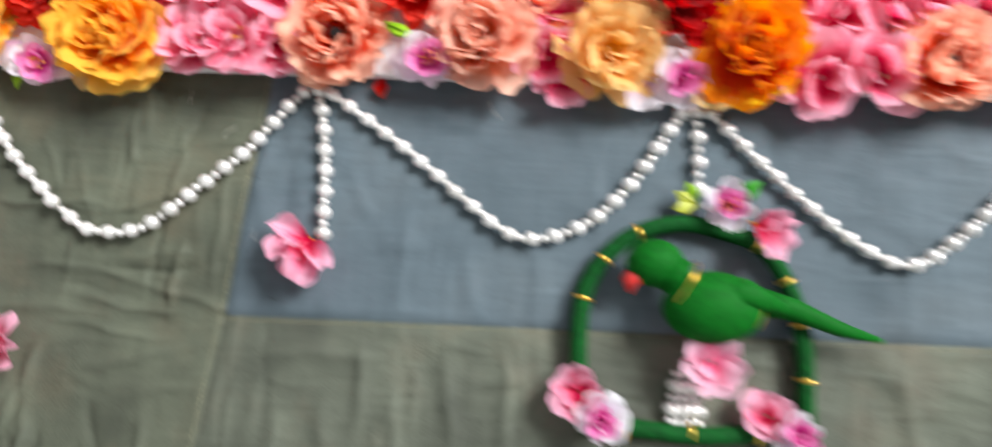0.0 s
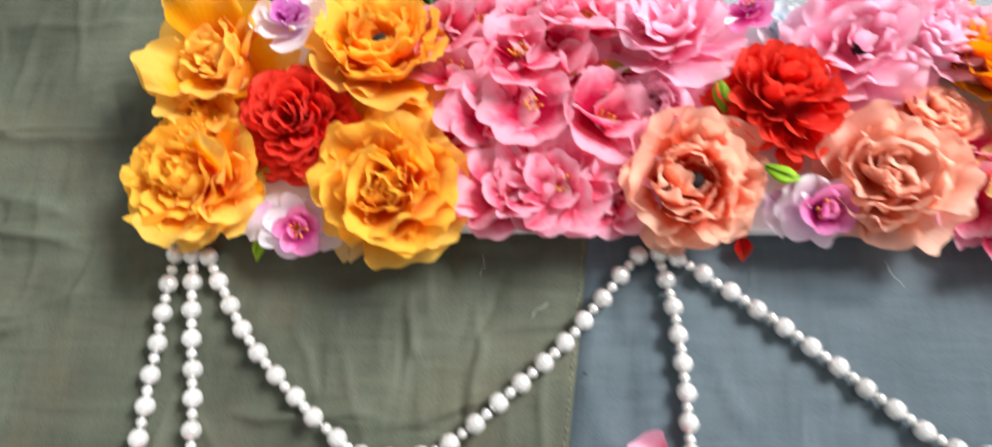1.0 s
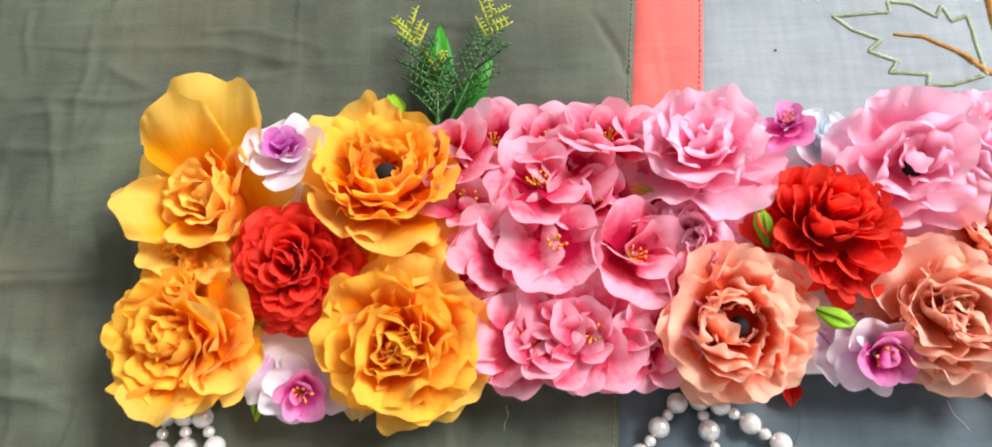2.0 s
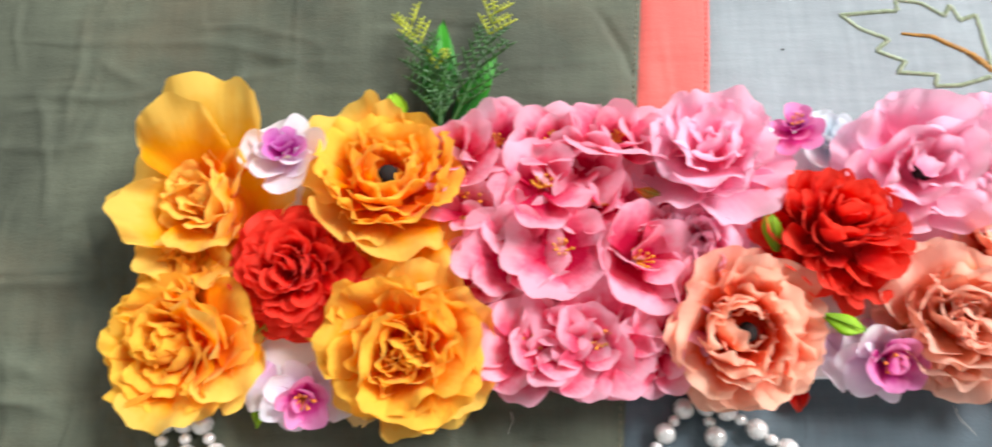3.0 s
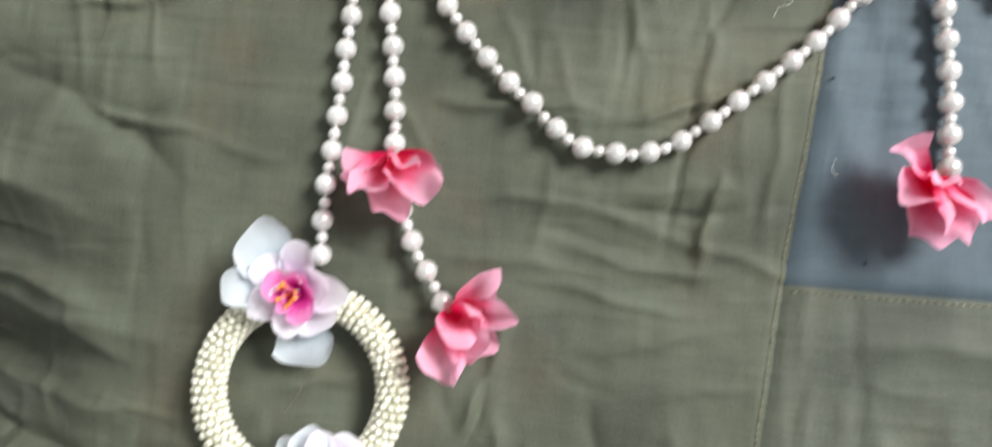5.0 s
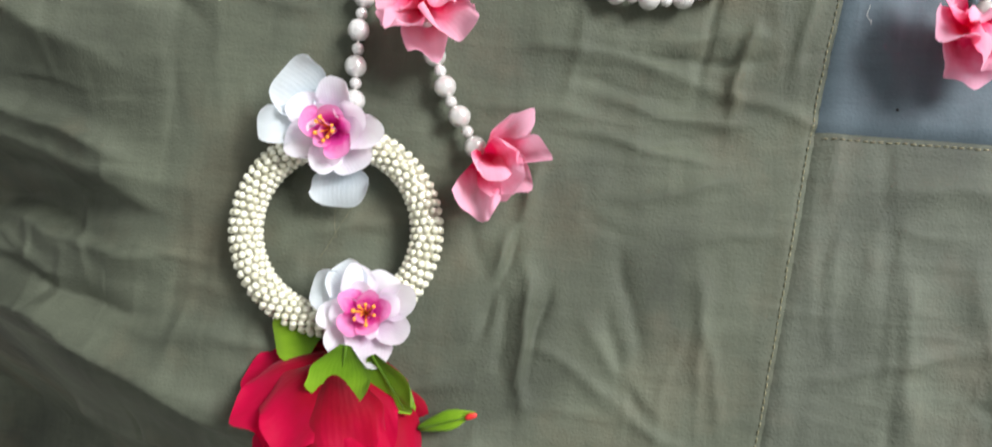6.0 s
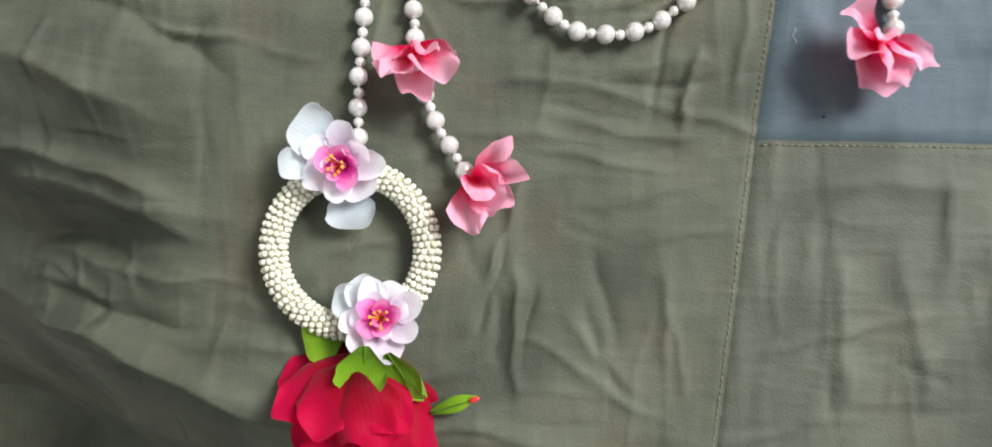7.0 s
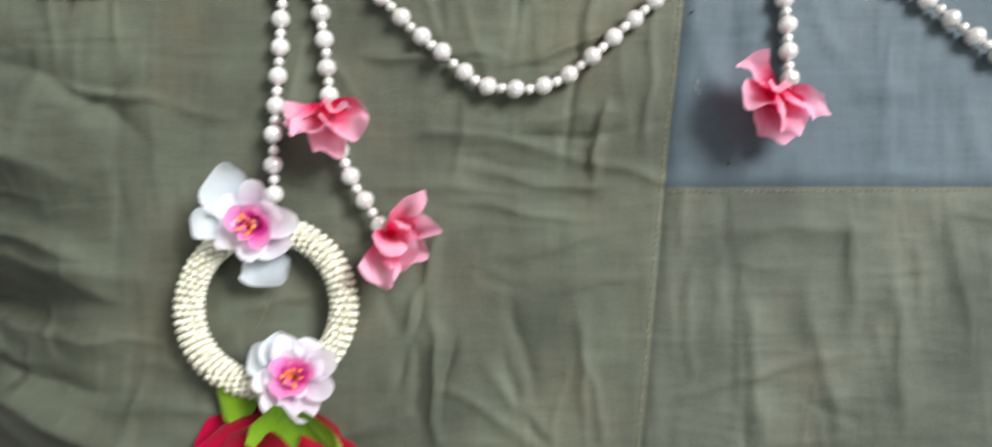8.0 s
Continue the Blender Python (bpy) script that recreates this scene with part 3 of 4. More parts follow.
def petals_of(kind, material):
    key = (kind, material.name)
    if key not in PETALS:
        base = {
            "peony": dict(w=1.25, cup=0.62, bend=0.92, flare=-0.80, ruffle=0.080, freq=2.4, n=11, m=22, frill=0.046, waves=11.0, dome=0.36),
            "broad": dict(w=1.20, cup=0.42, bend=0.60, flare=-0.65, ruffle=0.090, freq=1.9, n=11, m=20, frill=0.046, waves=10.0, dome=0.44),
            "spoon": dict(w=0.86, cup=0.75, bend=0.45, flare=-0.2, ruffle=0.05, freq=1.8, n=8, m=9, frill=0.02, dome=0.50),
            "dahlia": dict(w=0.90, cup=0.70, bend=0.40, flare=-0.2, ruffle=0.05, freq=1.6, n=8, m=9, frill=0.02, point=0.25, dome=0.5),
            "cherry": dict(w=1.04, cup=0.30, bend=0.45, flare=-0.60, ruffle=0.055, freq=1.5, notch=0.07, frill=0.018, waves=7.0, dome=0.50, n=9, m=14),
            "rose": dict(w=1.15, cup=0.50, bend=0.75, flare=-0.9, ruffle=0.095, freq=1.9, n=12, m=20, frill=0.034, waves=8.0, dome=0.44),
            "bud": dict(w=0.95, cup=0.75, bend=0.70, flare=-0.9, ruffle=0.12, freq=1.7, notch=0.05, frill=0.040, waves=8.0, dome=0.46, n=10, m=16),
            "small": dict(w=0.86, cup=0.40, bend=0.45, flare=-0.5, ruffle=0.04, freq=1.4, frill=0.012, waves=6.0, dome=0.52),
            "leaf": dict(w=0.45, cup=-0.5, bend=-0.1, flare=-0.3, ruffle=0.03, point=0.93, frill=0.01),
            "sepal": dict(w=0.72, cup=0.3, bend=-0.2, flare=-0.4, ruffle=0.04, point=0.85, frill=0.01),
            "blade": dict(w=0.30, cup=-0.4, bend=0.05, flare=-0.25, ruffle=0.01, point=0.93, frill=0.005),
        }[kind]
        PETALS[key] = [petal("leaf" if kind in ("leaf", "sepal", "blade") else "petal", material, seed=k * 7 + len(kind), **{**base, "bend": base["bend"] * (0.7 + 0.16 * k), "w": base["w"] * (1.1 - 0.06 * k), "flare": base["flare"] * (1.2 - 0.2 * k)}) for k in range(6)]
    return PETALS[key]


def turn(axis, deg):
    return Matrix.Rotation(radians(deg), 4, axis)


def axis_frame(at, tilt, spin):
    """A flower's pose: tilt = (degrees towards, heading in degrees) that its face leans from straight up."""
    lean, head = tilt
    return Matrix.Translation(at) @ turn("Z", head) @ turn("Y", lean) @ turn("Z", spin - head)


def whorl(parent, meshes, n, foot, lift, opened, size, rnd, spread=8.0, spin=0.0, floor_z=None, wide=1.0, name="petal"):
    """n petals round the axis: foot = distance of their base, opened = degrees above the flat."""
    made = []
    for k in range(n):
        ph = spin + 360 * k / n + rnd.uniform(-spread, spread)
        s = size * rnd.uniform(0.88, 1.1)
        m = turn("Z", ph) @ Matrix.Translation((0, foot * rnd.uniform(0.85, 1.15), lift)) @ turn("X", opened + rnd.uniform(-spread, spread)) @ turn("Y", rnd.uniform(-2, 2) * spread) @ Matrix.Diagonal((s * wide * rnd.uniform(0.85, 1.15), s, s * rnd.uniform(0.7, 1.2), 1))
        if floor_z is not None and (parent.matrix_world @ m @ Vector((0, 0.9, 0))).z < floor_z:
            continue
        made.append(put(name, rnd.choice(meshes), parent, m))
    return made


STAMENS = {}


def stamens(parent, n, length, material, at=(0, 0, 0), wide=0.5, seed=1):
    """Thin threads with a grain of pollen at the tip, each a part."""
    rnd = random.Random(seed)
    if material.name not in STAMENS:
        bm = bmesh.new()
        tube(bm, [(0, 0, 0), (0, 0.04, 0.55), (0, 0.14, 1.0)], 0.045, 5)
        ball(bm, (0, 0.14, 1.0), 0.11, 6, 5)
        STAMENS[material.name] = finish(bm, "stamen", material)
    for k in range(n):
        m = Matrix.Translation(at) @ turn("Z", 360 * k / n + rnd.uniform(-15, 15)) @ turn("X", -math.degrees(math.atan(wide * rnd.uniform(0.4, 1.0)))) @ Matrix.Scale(length * rnd.uniform(0.8, 1.1), 4)
        put("stamen", STAMENS[material.name], parent, m)


PANEL_TOP = 0.010


# each layer: petal kind, number, foot, lift, degrees above the flat, size, looseness
DOUBLE = [("out", 7, 0.24, 0.08, 4, 0.84, 9), ("in", 7, 0.30, 0.18, 16, 0.80, 12), ("in", 7, 0.29, 0.27, 28, 0.70, 13), ("in", 7, 0.23, 0.33, 42, 0.62, 14), ("in", 6, 0.16, 0.38, 54, 0.54, 16), ("in", 5, 0.09, 0.42, 62, 0.46, 18), ("in", 3, 0.03, 0.50, 60, 0.32, 20)]
LOOSE = [("out", 6, 0.20, 0.08, 0, 0.92, 10), ("out", 6, 0.22, 0.20, 18, 0.80, 14), ("out", 6, 0.20, 0.28, 34, 0.68, 16), ("in", 5, 0.14, 0.34, 48, 0.54, 18), ("in", 4, 0.07, 0.40, 56, 0.40, 20)]
OPEN = [("out", 7, 0.24, 0.08, 2, 0.82, 9), ("in", 7, 0.32, 0.18, 16, 0.78, 12), ("in", 8, 0.35, 0.25, 32, 0.64, 13), ("in", 7, 0.31, 0.30, 50, 0.56, 14), ("in", 6, 0.27, 0.32, 60, 0.44, 15), ("in", 5, 0.22, 0.32, 64, 0.34, 16)]


def lie(parent, meshes, rows, rnd, flip=1.0):
    """Single petals placed one by one: foot in the world, heading, rise, length, width to length, roll."""
    back = parent.matrix_basis.inverted()
    for (x, y, z), head, rise, length, wide, roll in rows:
        m = Matrix.Translation((x, y, z)) @ turn("Z", head - 90) @ turn("X", rise) @ turn("Y", roll) @ Matrix.Diagonal((length * wide, length, length * flip, 1))
        put("petal", rnd.choice(meshes), parent, back @ m)


def peony(x, y, r, material, label, tilt=(0, 0), seed=0, lift=0.0, kind="peony", eye=None, dense=1.0, outer=None, height=1.0, name="silk_peony", layers=None, extra=()):
    """A full double flower: layered whorls, flat outside and upright within."""
    rnd = random.Random(seed)
    t = thing(name, label, "flower", axis_frame((x, y, PANEL_TOP + lift), tilt, rnd.uniform(0, 360)), "flowers on the panel")
    ms = petals_of(kind, material)
    out = petals_of("broad", outer or material)
    for which, n, foot, up, opened, size, loose in layers or DOUBLE:
        whorl(t, out if which == "out" else ms, max(3, round(n * (dense if opened > 50 else 1))), foot * r, up * r * height, opened, size * r, rnd, loose, rnd.uniform(0, 360), 0.002)
    lie(t, out, extra, rnd)
    bm = bmesh.new()
    ball(bm, (0, 0, 0.18 * r), 0.30 * r, 12, 8, (1, 1, 0.9))
    part("flower_heart", bm, material, t)
    if eye:
        bm = bmesh.new()
        ball(bm, (0, 0, 0.46 * r), 0.13 * r, 12, 8, (1, 1, 0.8))
        part("flower_eye", bm, eye, t, "dark flower eye")
    return t


def pompon(x, y, r, material, label, n=70, tilt=(0, 0), seed=0, kind="spoon", lift=0.0, name="silk_carnation", tall=1.0, small=0.44):
    """A dome of many narrow petals."""
    rnd = random.Random(seed)
    t = thing(name, label, "flower", axis_frame((x, y, PANEL_TOP + lift), tilt, 0), "flowers on the panel")
    ms = petals_of(kind, material)
    for k in range(n):
        c = (k + 0.5) / n
        th = math.degrees(math.acos(1 - c * 1.04)) if c * 1.04 < 2 else 90
        ph = k * 137.508 + rnd.uniform(-12, 12)
        s = r * (small + 0.18 * c) * rnd.uniform(0.85, 1.12)
        o = 90 - th + rnd.uniform(-24, 20)
        foot = Vector((0, math.sin(radians(th)) * 0.40 * r, 0.12 * r + math.cos(radians(th)) * 0.46 * r * tall))
        put("petal", rnd.choice(ms), t, turn("Z", ph) @ Matrix.Translation(foot) @ turn("X", o - 4) @ turn("Y", rnd.uniform(-25, 25)) @ Matrix.Diagonal((s, s, s, 1)))
    bm = bmesh.new()
    ball(bm, (0, 0, 0.25 * r), 0.42 * r, 14, 9, (1, 1, 0.9))
    part("flower_heart", bm, material, t)
    return t


def blossom(x, y, r, material, label, tilt=(0, 0), seed=0, lift=0.0, inner=True, dust=None, name="silk_cherry_blossom", group="cherry blossoms on the panel", opened=16):
    """An open five-petalled blossom with stamens."""
    rnd = random.Random(seed)
    t = thing(name, label, "flower", axis_frame((x, y, PANEL_TOP + lift), tilt, rnd.uniform(0, 360)), group)
    ms = petals_of("cherry", material)
    whorl(t, ms, 5, 0.06 * r, 0.0, opened, 0.98 * r, rnd, 9, 0, 0.002)
    if inner:
        whorl(t, ms, 3, 0.05 * r, 0.05 * r, opened + 22, 0.72 * r, rnd, 16, 36)
    if dust:
        stamens(t, 9, 0.27 * r, dust, (0, 0, 0.06 * r), 0.8, seed)
    return t


def orchid(x, y, z, r, label, heart, skirt, tilt=(0, 0), seed=0, dust=None, skirt_n=7, heart_r=0.55, group=""):
    """A small flower with pale outer petals and a coloured cup."""
    rnd = random.Random(seed)
    t = thing("silk_orchid", label, "flower", axis_frame((x, y, z), tilt, rnd.uniform(0, 360)), group)
    whorl(t, petals_of("small", skirt), skirt_n, 0.08 * r, 0, 10, 0.95 * r, rnd, 12, 0, 0.0015)
    whorl(t, petals_of("small", skirt), 4, 0.06 * r, 0.10 * r, 30, 0.66 * r, rnd, 16, 25, 0.0015)
    whorl(t, petals_of("small", heart), 5, 0.05 * r, 0.24 * r, 34, heart_r * r, rnd, 10, 10)
    whorl(t, petals_of("small", heart), 3, 0.03 * r, 0.30 * r, 62, heart_r * 0.7 * r, rnd, 10, 40)
    if dust:
        stamens(t, 7, 0.42 * r, dust, (0, 0, 0.30 * r), 0.55, seed)
    return t


def hanging_blossom(at, material, label, rows, seed=0, group="pink blossoms on the pearl drops", grow=1.0):
    """A blossom lying on its side; rows: heading, rise, length, width to length, roll of each petal from its foot."""
    rnd = random.Random(seed)
    t = thing("hanging_blossom", label, "flower", Matrix.Translation(at), group)
    ms = petals_of("bud", material)
    lie(t, ms, [((at[0], at[1], at[2] + 0.0012 * k), head, rise, grow * length, wide, roll) for k, (head, rise, length, wide, roll) in enumerate(rows)], rnd)
    bm = bmesh.new()
    d = Vector((math.cos(radians(rows[0][0])), math.sin(radians(rows[0][0])), 0.0))
    tube(bm, [d * -0.003, d * 0.001, d * 0.004], [0.0010, 0.0016, 0.0012], 8)
    part("calyx", bm, M_STAMEN, t, "golden thread knot")
    return t


def leaf(at, heading, length, material, label, rise=12, kind="leaf", roll=0, wide=1.0):
    t = thing("silk_leaf", label, "leaf", Matrix.Translation(at) @ turn("Z", heading - 90))
    put("leaf_blade", petals_of(kind, material)[0], t, turn("X", rise) @ turn("Y", roll) @ Matrix.Diagonal((length * wide, length, length, 1)))
    bm = bmesh.new()
    pts = [(0, length * k / 6 * math.cos(radians(rise)), 0.0004 + length * k / 6 * math.sin(radians(rise)) - 0.02 * length * (k / 6) ** 2) for k in range(6)]
    tube(bm, pts, [0.0006 - 0.00007 * k for k in range(6)], 5)
    part("leaf_rib", bm, material, t)
    return t


# ---- the flower panel ----
panel = thing("flower_panel_board", "long white card base under the silk flowers", "board", pose(0, 0, 0))
bm = bmesh.new()
box(bm, -0.353, 0.345, 0.0935, 0.205, 0.0012, PANEL_TOP, 0.0012, 2)
part("card", bm, M_BOARD, panel)

OR = "double peony of orange-yellow silk on the panel"
peony(-0.317, 0.168, 0.0360, M_GOLD, "loose golden-yellow silk peony with large upright petals", (16, 150), 11, 0.002, kind="peony", layers=[("in", 6, 0.24, 0.20, 30, 0.62, 12), ("in", 6, 0.20, 0.30, 48, 0.52, 14), ("in", 5, 0.12, 0.34, 60, 0.42, 16), ("in", 4, 0.05, 0.36, 64, 0.30, 16)], extra=[
    ((-0.322, 0.174, 0.016), 88, 10, 0.056, 0.72, 0), ((-0.326, 0.176, 0.022), 100, 26, 0.046, 0.80, 8), ((-0.322, 0.168, 0.014), 158, 8, 0.043, 0.85, -8), ((-0.324, 0.164, 0.018), 184, 14, 0.040, 0.80, 6),
    ((-0.322, 0.160, 0.014), 218, 4, 0.036, 0.85, 0), ((-0.316, 0.160, 0.014), 268, 6, 0.032, 0.90, 0), ((-0.312, 0.166, 0.014), 40, 6, 0.032, 0.85, 0), ((-0.312, 0.162, 0.012), 340, 8, 0.026, 0.80, 0)])
peony(-0.325, 0.112, 0.0315, M_ORANGE, OR + " above the pearl drops", (14, 200), 12, 0.002, outer=M_GOLD, extra=[
    ((-0.318, 0.112, 0.026), 40, 52, 0.026, 0.80, 10), ((-0.326, 0.104, 0.018), 262, 20, 0.033, 0.85, 0), ((-0.312, 0.110, 0.018), 300, 26, 0.028, 0.80, -14)])
peony(-0.247, 0.174, 0.0365, M_ORANGE, OR + " with a dark eye", (20, 70), 13, 0.003, eye=M_DARK, outer=M_GOLD, layers=OPEN, extra=[
    ((-0.254, 0.184, 0.014), 122, 6, 0.036, 0.85, 0), ((-0.247, 0.190, 0.016), 88, 8, 0.028, 0.70, 0), ((-0.240, 0.160, 0.014), 285, 4, 0.034, 0.95, 0)])
peony(-0.236, 0.110, 0.0345, M_ORANGE, "full ruffled orange-yellow silk peony", (10, 270), 14, 0.002, outer=M_GOLD, dense=1.2)
peony(-0.330, 0.142, 0.0200, M_ORANGE, "small half-hidden orange silk peony", (20, 190), 15, 0.0, name="silk_peony")
pompon(-0.282, 0.142, 0.0345, M_RED, "bright red ruffled silk carnation", 140, (8, 250), 16, "spoon", 0.002, small=0.33)
orchid(-0.289, 0.189, 0.026, 0.0200, "small white silk flower with a purple cup", M_PURPLE, M_LILAC, (12, 80), 17, None, group="small orchids on the panel")
orchid(-0.279, 0.092, 0.016, 0.0170, "small lilac silk orchid with orange stamens", M_MAGENTA, M_LILAC, (28, 300), 18, M_STAMEN_O, heart_r=0.85, group="small orchids on the panel")
leaf((-0.292, 0.120, 0.022), 215, 0.020, M_LEAF_TAN, "tan and green silk leaf beneath the red carnation", -8)
leaf((-0.300, 0.092, 0.008), 265, 0.014, M_LEAF, "green silk leaf tip under a peony", -5)
leaf((-0.252, 0.100, 0.012), 255, 0.024, M_STRAW, "pale orange silk petal under a peony", -6, "sepal", wide=1.4)

for x, y, z, head, ln, mat, lab in [
    (-0.262, 0.140, 0.016, 20, 0.022, M_GOLD, "golden"), (-0.262, 0.128, 0.014, 210, 0.022, M_ORANGE, "orange"), (-0.305, 0.160, 0.016, 150, 0.024, M_GOLD, "golden"), (-0.300, 0.128, 0.014, 230, 0.024, M_ORANGE, "orange"),
    (-0.266, 0.165, 0.014, 120, 0.022, M_GOLD, "golden"), (-0.264, 0.100, 0.013, 250, 0.020, M_LILAC, "lilac-white"), (-0.294, 0.104, 0.013, 240, 0.020, M_LILAC, "lilac-white"), (-0.066, 0.110, 0.013, 300, 0.022, M_LILAC, "lilac-white"),
    (-0.044, 0.116, 0.013, 240, 0.022, M_LILAC, "lilac-white"), (-0.040, 0.140, 0.014, 300, 0.024, M_LIGHT, "light pink"), (-0.086, 0.160, 0.014, 100, 0.024, M_LIGHT, "light pink"), (0.075, 0.094, 0.013, 280, 0.020, M_LILAC, "lilac-white"), (0.118, 0.096, 0.013, 260, 0.020, M_STRAW, "straw-yellow"),
    (0.160, 0.105, 0.013, 250, 0.024, M_PINK, "pink"), (0.225, 0.098, 0.013, 260, 0.022, M_PINK, "pink"), (0.030, 0.096, 0.013, 280, 0.022, M_PINK, "pink"),
]:
    leaf((x, y, z), head, ln, mat, lab + " silk petal tucked between flowers", 4, "broad", wide=0.9)

CHERRY = [
    (-0.208, 0.169, 20, 150), (-0.192, 0.144, 12, 250), (-0.174, 0.145, 8, 90), (-0.186, 0.109, 14, 240), (-0.160, 0.110, 10, 300), (-0.181, 0.172, 18, 100),
    (-0.199, 0.196, 30, 110), (-0.174, 0.194, 30, 90), (-0.149, 0.192, 32, 80), (-0.137, 0.170, 26, 30), (-0.156, 0.168, 14, 60), (-0.143, 0.141, 20, 10),
    (-0.140, 0.120, 12, 30), (-0.137, 0.107, 16, 300), (-0.166, 0.106, 14, 200), (-0.208, 0.140, 20, 190), (-0.196, 0.107, 14, 120), (-0.215, 0.188, 34, 150),
    (-0.203, 0.117, 30, 190), (-0.130, 0.192, 30, 60), (-0.171, 0.124, 10, 40), (-0.150, 0.127, 16, 200), (-0.190, 0.160, 16, 30), (-0.163, 0.183, 20, 200), (-0.125, 0.150, 30, 20), (-0.118, 0.122, 30, 20), (-0.178, 0.105, 12, 80), (-0.150, 0.106, 12, 10), (-0.213, 0.160, 26, 200),
]
for k, (x, y, lean, head) in enumerate(CHERRY):
    blossom(x, y, 0.0245 if k < 12 else 0.0215, M_PINK, "pink silk cherry blossom with " + ("golden stamens" if k < 12 else "ruffled petals"), (lean * 0.8, head), 40 + k, 0.002 + 0.004 * (k % 3) + (0.005 if k < 6 else 0.0), k % 3 != 0 and k >= 6, M_STAMEN if k < 12 else None, opened=12 if k < 6 else (20 if k < 12 else 10 + (k * 7) % 14))

peony(-0.107, 0.184, 0.0330, M_LIGHT, "light pink silk peony with ruffled petals", (20, 120), 61, 0.004, layers=LOOSE)
peony(-0.113, 0.152, 0.0215, M_LIGHT, "small light pink silk peony beneath a larger one", (30, 230), 62, 0.0)
orchid(-0.072, 0.195, 0.026, 0.0125, "small purple silk orchid with orange stamens", M_PURPLE, M_MAGENTA, (20, 120), 63, M_STAMEN_O, group="small orchids on the panel")
orchid(-0.053, 0.194, 0.012, 0.0190, "white silk flower behind the peonies", M_ICE, M_ICE, (15, 60), 64, None, group="small orchids on the panel")
pompon(-0.064, 0.148, 0.0360, M_RED, "large red silk dahlia with pointed petals", 84, (12, 60), 65, "dahlia", 0.004, "silk_dahlia", 1.1, 0.38)
peony(-0.104, 0.113, 0.0325, M_SALMON, "salmon silk peony with a black eye", (10, 290), 66, 0.003, eye=M_DARK, layers=OPEN)
leaf((-0.074, 0.116, 0.032), 335, 0.017, M_LEAF, "bright green silk leaf beside the dahlia", 4, wide=1.2)
leaf((-0.088, 0.142, 0.030), 95, 0.018, M_LEAF, "green silk leaf between peony and dahlia", 10, wide=1.1)
leaf((-0.128, 0.168, 0.022), 160, 0.014, M_LEAF_TAN, "tan and green silk leaf between pink flowers", 10)
orchid(-0.050, 0.101, 0.018, 0.0180, "small pink and lilac silk orchid", M_MAGENTA, M_LILAC, (24, 290), 67, M_STAMEN_O, heart_r=0.85, group="small orchids on the panel")
leaf((-0.079, 0.092, 0.008), 275, 0.012, M_RED, "red silk petal under the salmon peony", -4, "sepal")
peony(-0.022, 0.180, 0.0350, M_LIGHT, "light pink silk peony with a dark eye", (18, 250), 68, 0.004, eye=M_DARK, kind="broad", layers=LOOSE)
peony(0.014, 0.184, 0.0270, M_LIGHT, "light pink silk peony at the panel edge", (20, 60), 69, 0.002)
peony(-0.017, 0.114, 0.0310, M_PEACH, "pale peach silk peony with dense petals", (12, 200), 70, 0.004, dense=1.1)
peony(0.008, 0.142, 0.0205, M_SALMON, "small salmon silk peony beneath the peach one", (20, 40), 71, 0.002)
blossom(0.019, 0.106, 0.0215, M_PINK, "deep pink silk blossom beside the peach peony", (30, 290), 72, 0.004)
blossom(0.026, 0.130, 0.0205, M_PINK, "deep pink silk blossom between peonies", (20, 40), 73, 0.004)
peony(0.046, 0.164, 0.0310, M_FLAME, "orange and yellow silk peony", (14, 90), 74, 0.002, outer=M_YELLOW)
peony(0.056, 0.110, 0.0345, M_STRAW, "straw-yellow silk peony with open petals", (8, 280), 75, 0.002, kind="broad", layers=LOOSE)
pompon(0.093, 0.139, 0.0330, M_DARKRED, "dark red silk dahlia", 62, (10, 80), 76, "dahlia", 0.003, "silk_dahlia")
pompon(0.102, 0.176, 0.0300, M_DARKRED, "dark red silk dahlia at the panel edge", 62, (10, 80), 98, "dahlia", 0.002, "silk_dahlia")
blossom(0.130, 0.156, 0.0230, M_PINK, "pink silk blossom with deep pink centre", (12, 100), 99, 0.004)
blossom(0.076, 0.172, 0.0220, M_LIGHT, "light pink silk blossom between dahlias", (12, 100), 100, 0.003)
orchid(0.098, 0.096, 0.016, 0.0185, "pink and white silk flower above a pearl drop", M_MAGENTA, M_LILAC, (20, 280), 77, None, heart_r=0.8, group="small orchids on the panel")
peony(0.138, 0.112, 0.0325, M_FLAME, "orange silk peony with a yellow rim", (10, 250), 78, 0.003, outer=M_YELLOW)
for k, (x, y, r) in enumerate([(0.178, 0.099, 0.027), (0.208, 0.102, 0.026), (0.190, 0.137, 0.026), (0.162, 0.145, 0.025), (0.218, 0.140, 0.025)]):
    blossom(x, y, r, M_PINK, "pink silk blossom with deep pink centre", (16, 250 + 30 * k), 80 + k, 0.006 + 0.003 * (k % 2))
peony(0.247, 0.109, 0.0310, M_SALMON, "salmon-orange silk peony with a dark eye", (8, 280), 86, 0.003, eye=M_DARK, layers=OPEN)
blossom(0.245, 0.142, 0.0220, M_PINK, "pink silk blossom with deep pink centre", (16, 100), 87, 0.006)
for k, (x, y, r) in enumerate([(0.270, 0.140, 0.025), (0.295, 0.150, 0.025), (0.265, 0.168, 0.024), (0.230, 0.172, 0.025), (0.195, 0.172, 0.025), (0.165, 0.180, 0.024)]):
    blossom(x, y, r, M_PINK, "pink silk blossom with deep pink centre", (14, 40 * k), 110 + k, 0.005)
peony(0.290, 0.112, 0.0270, M_LIGHT, "light pink silk peony at the panel end", (8, 280), 88, 0.003)


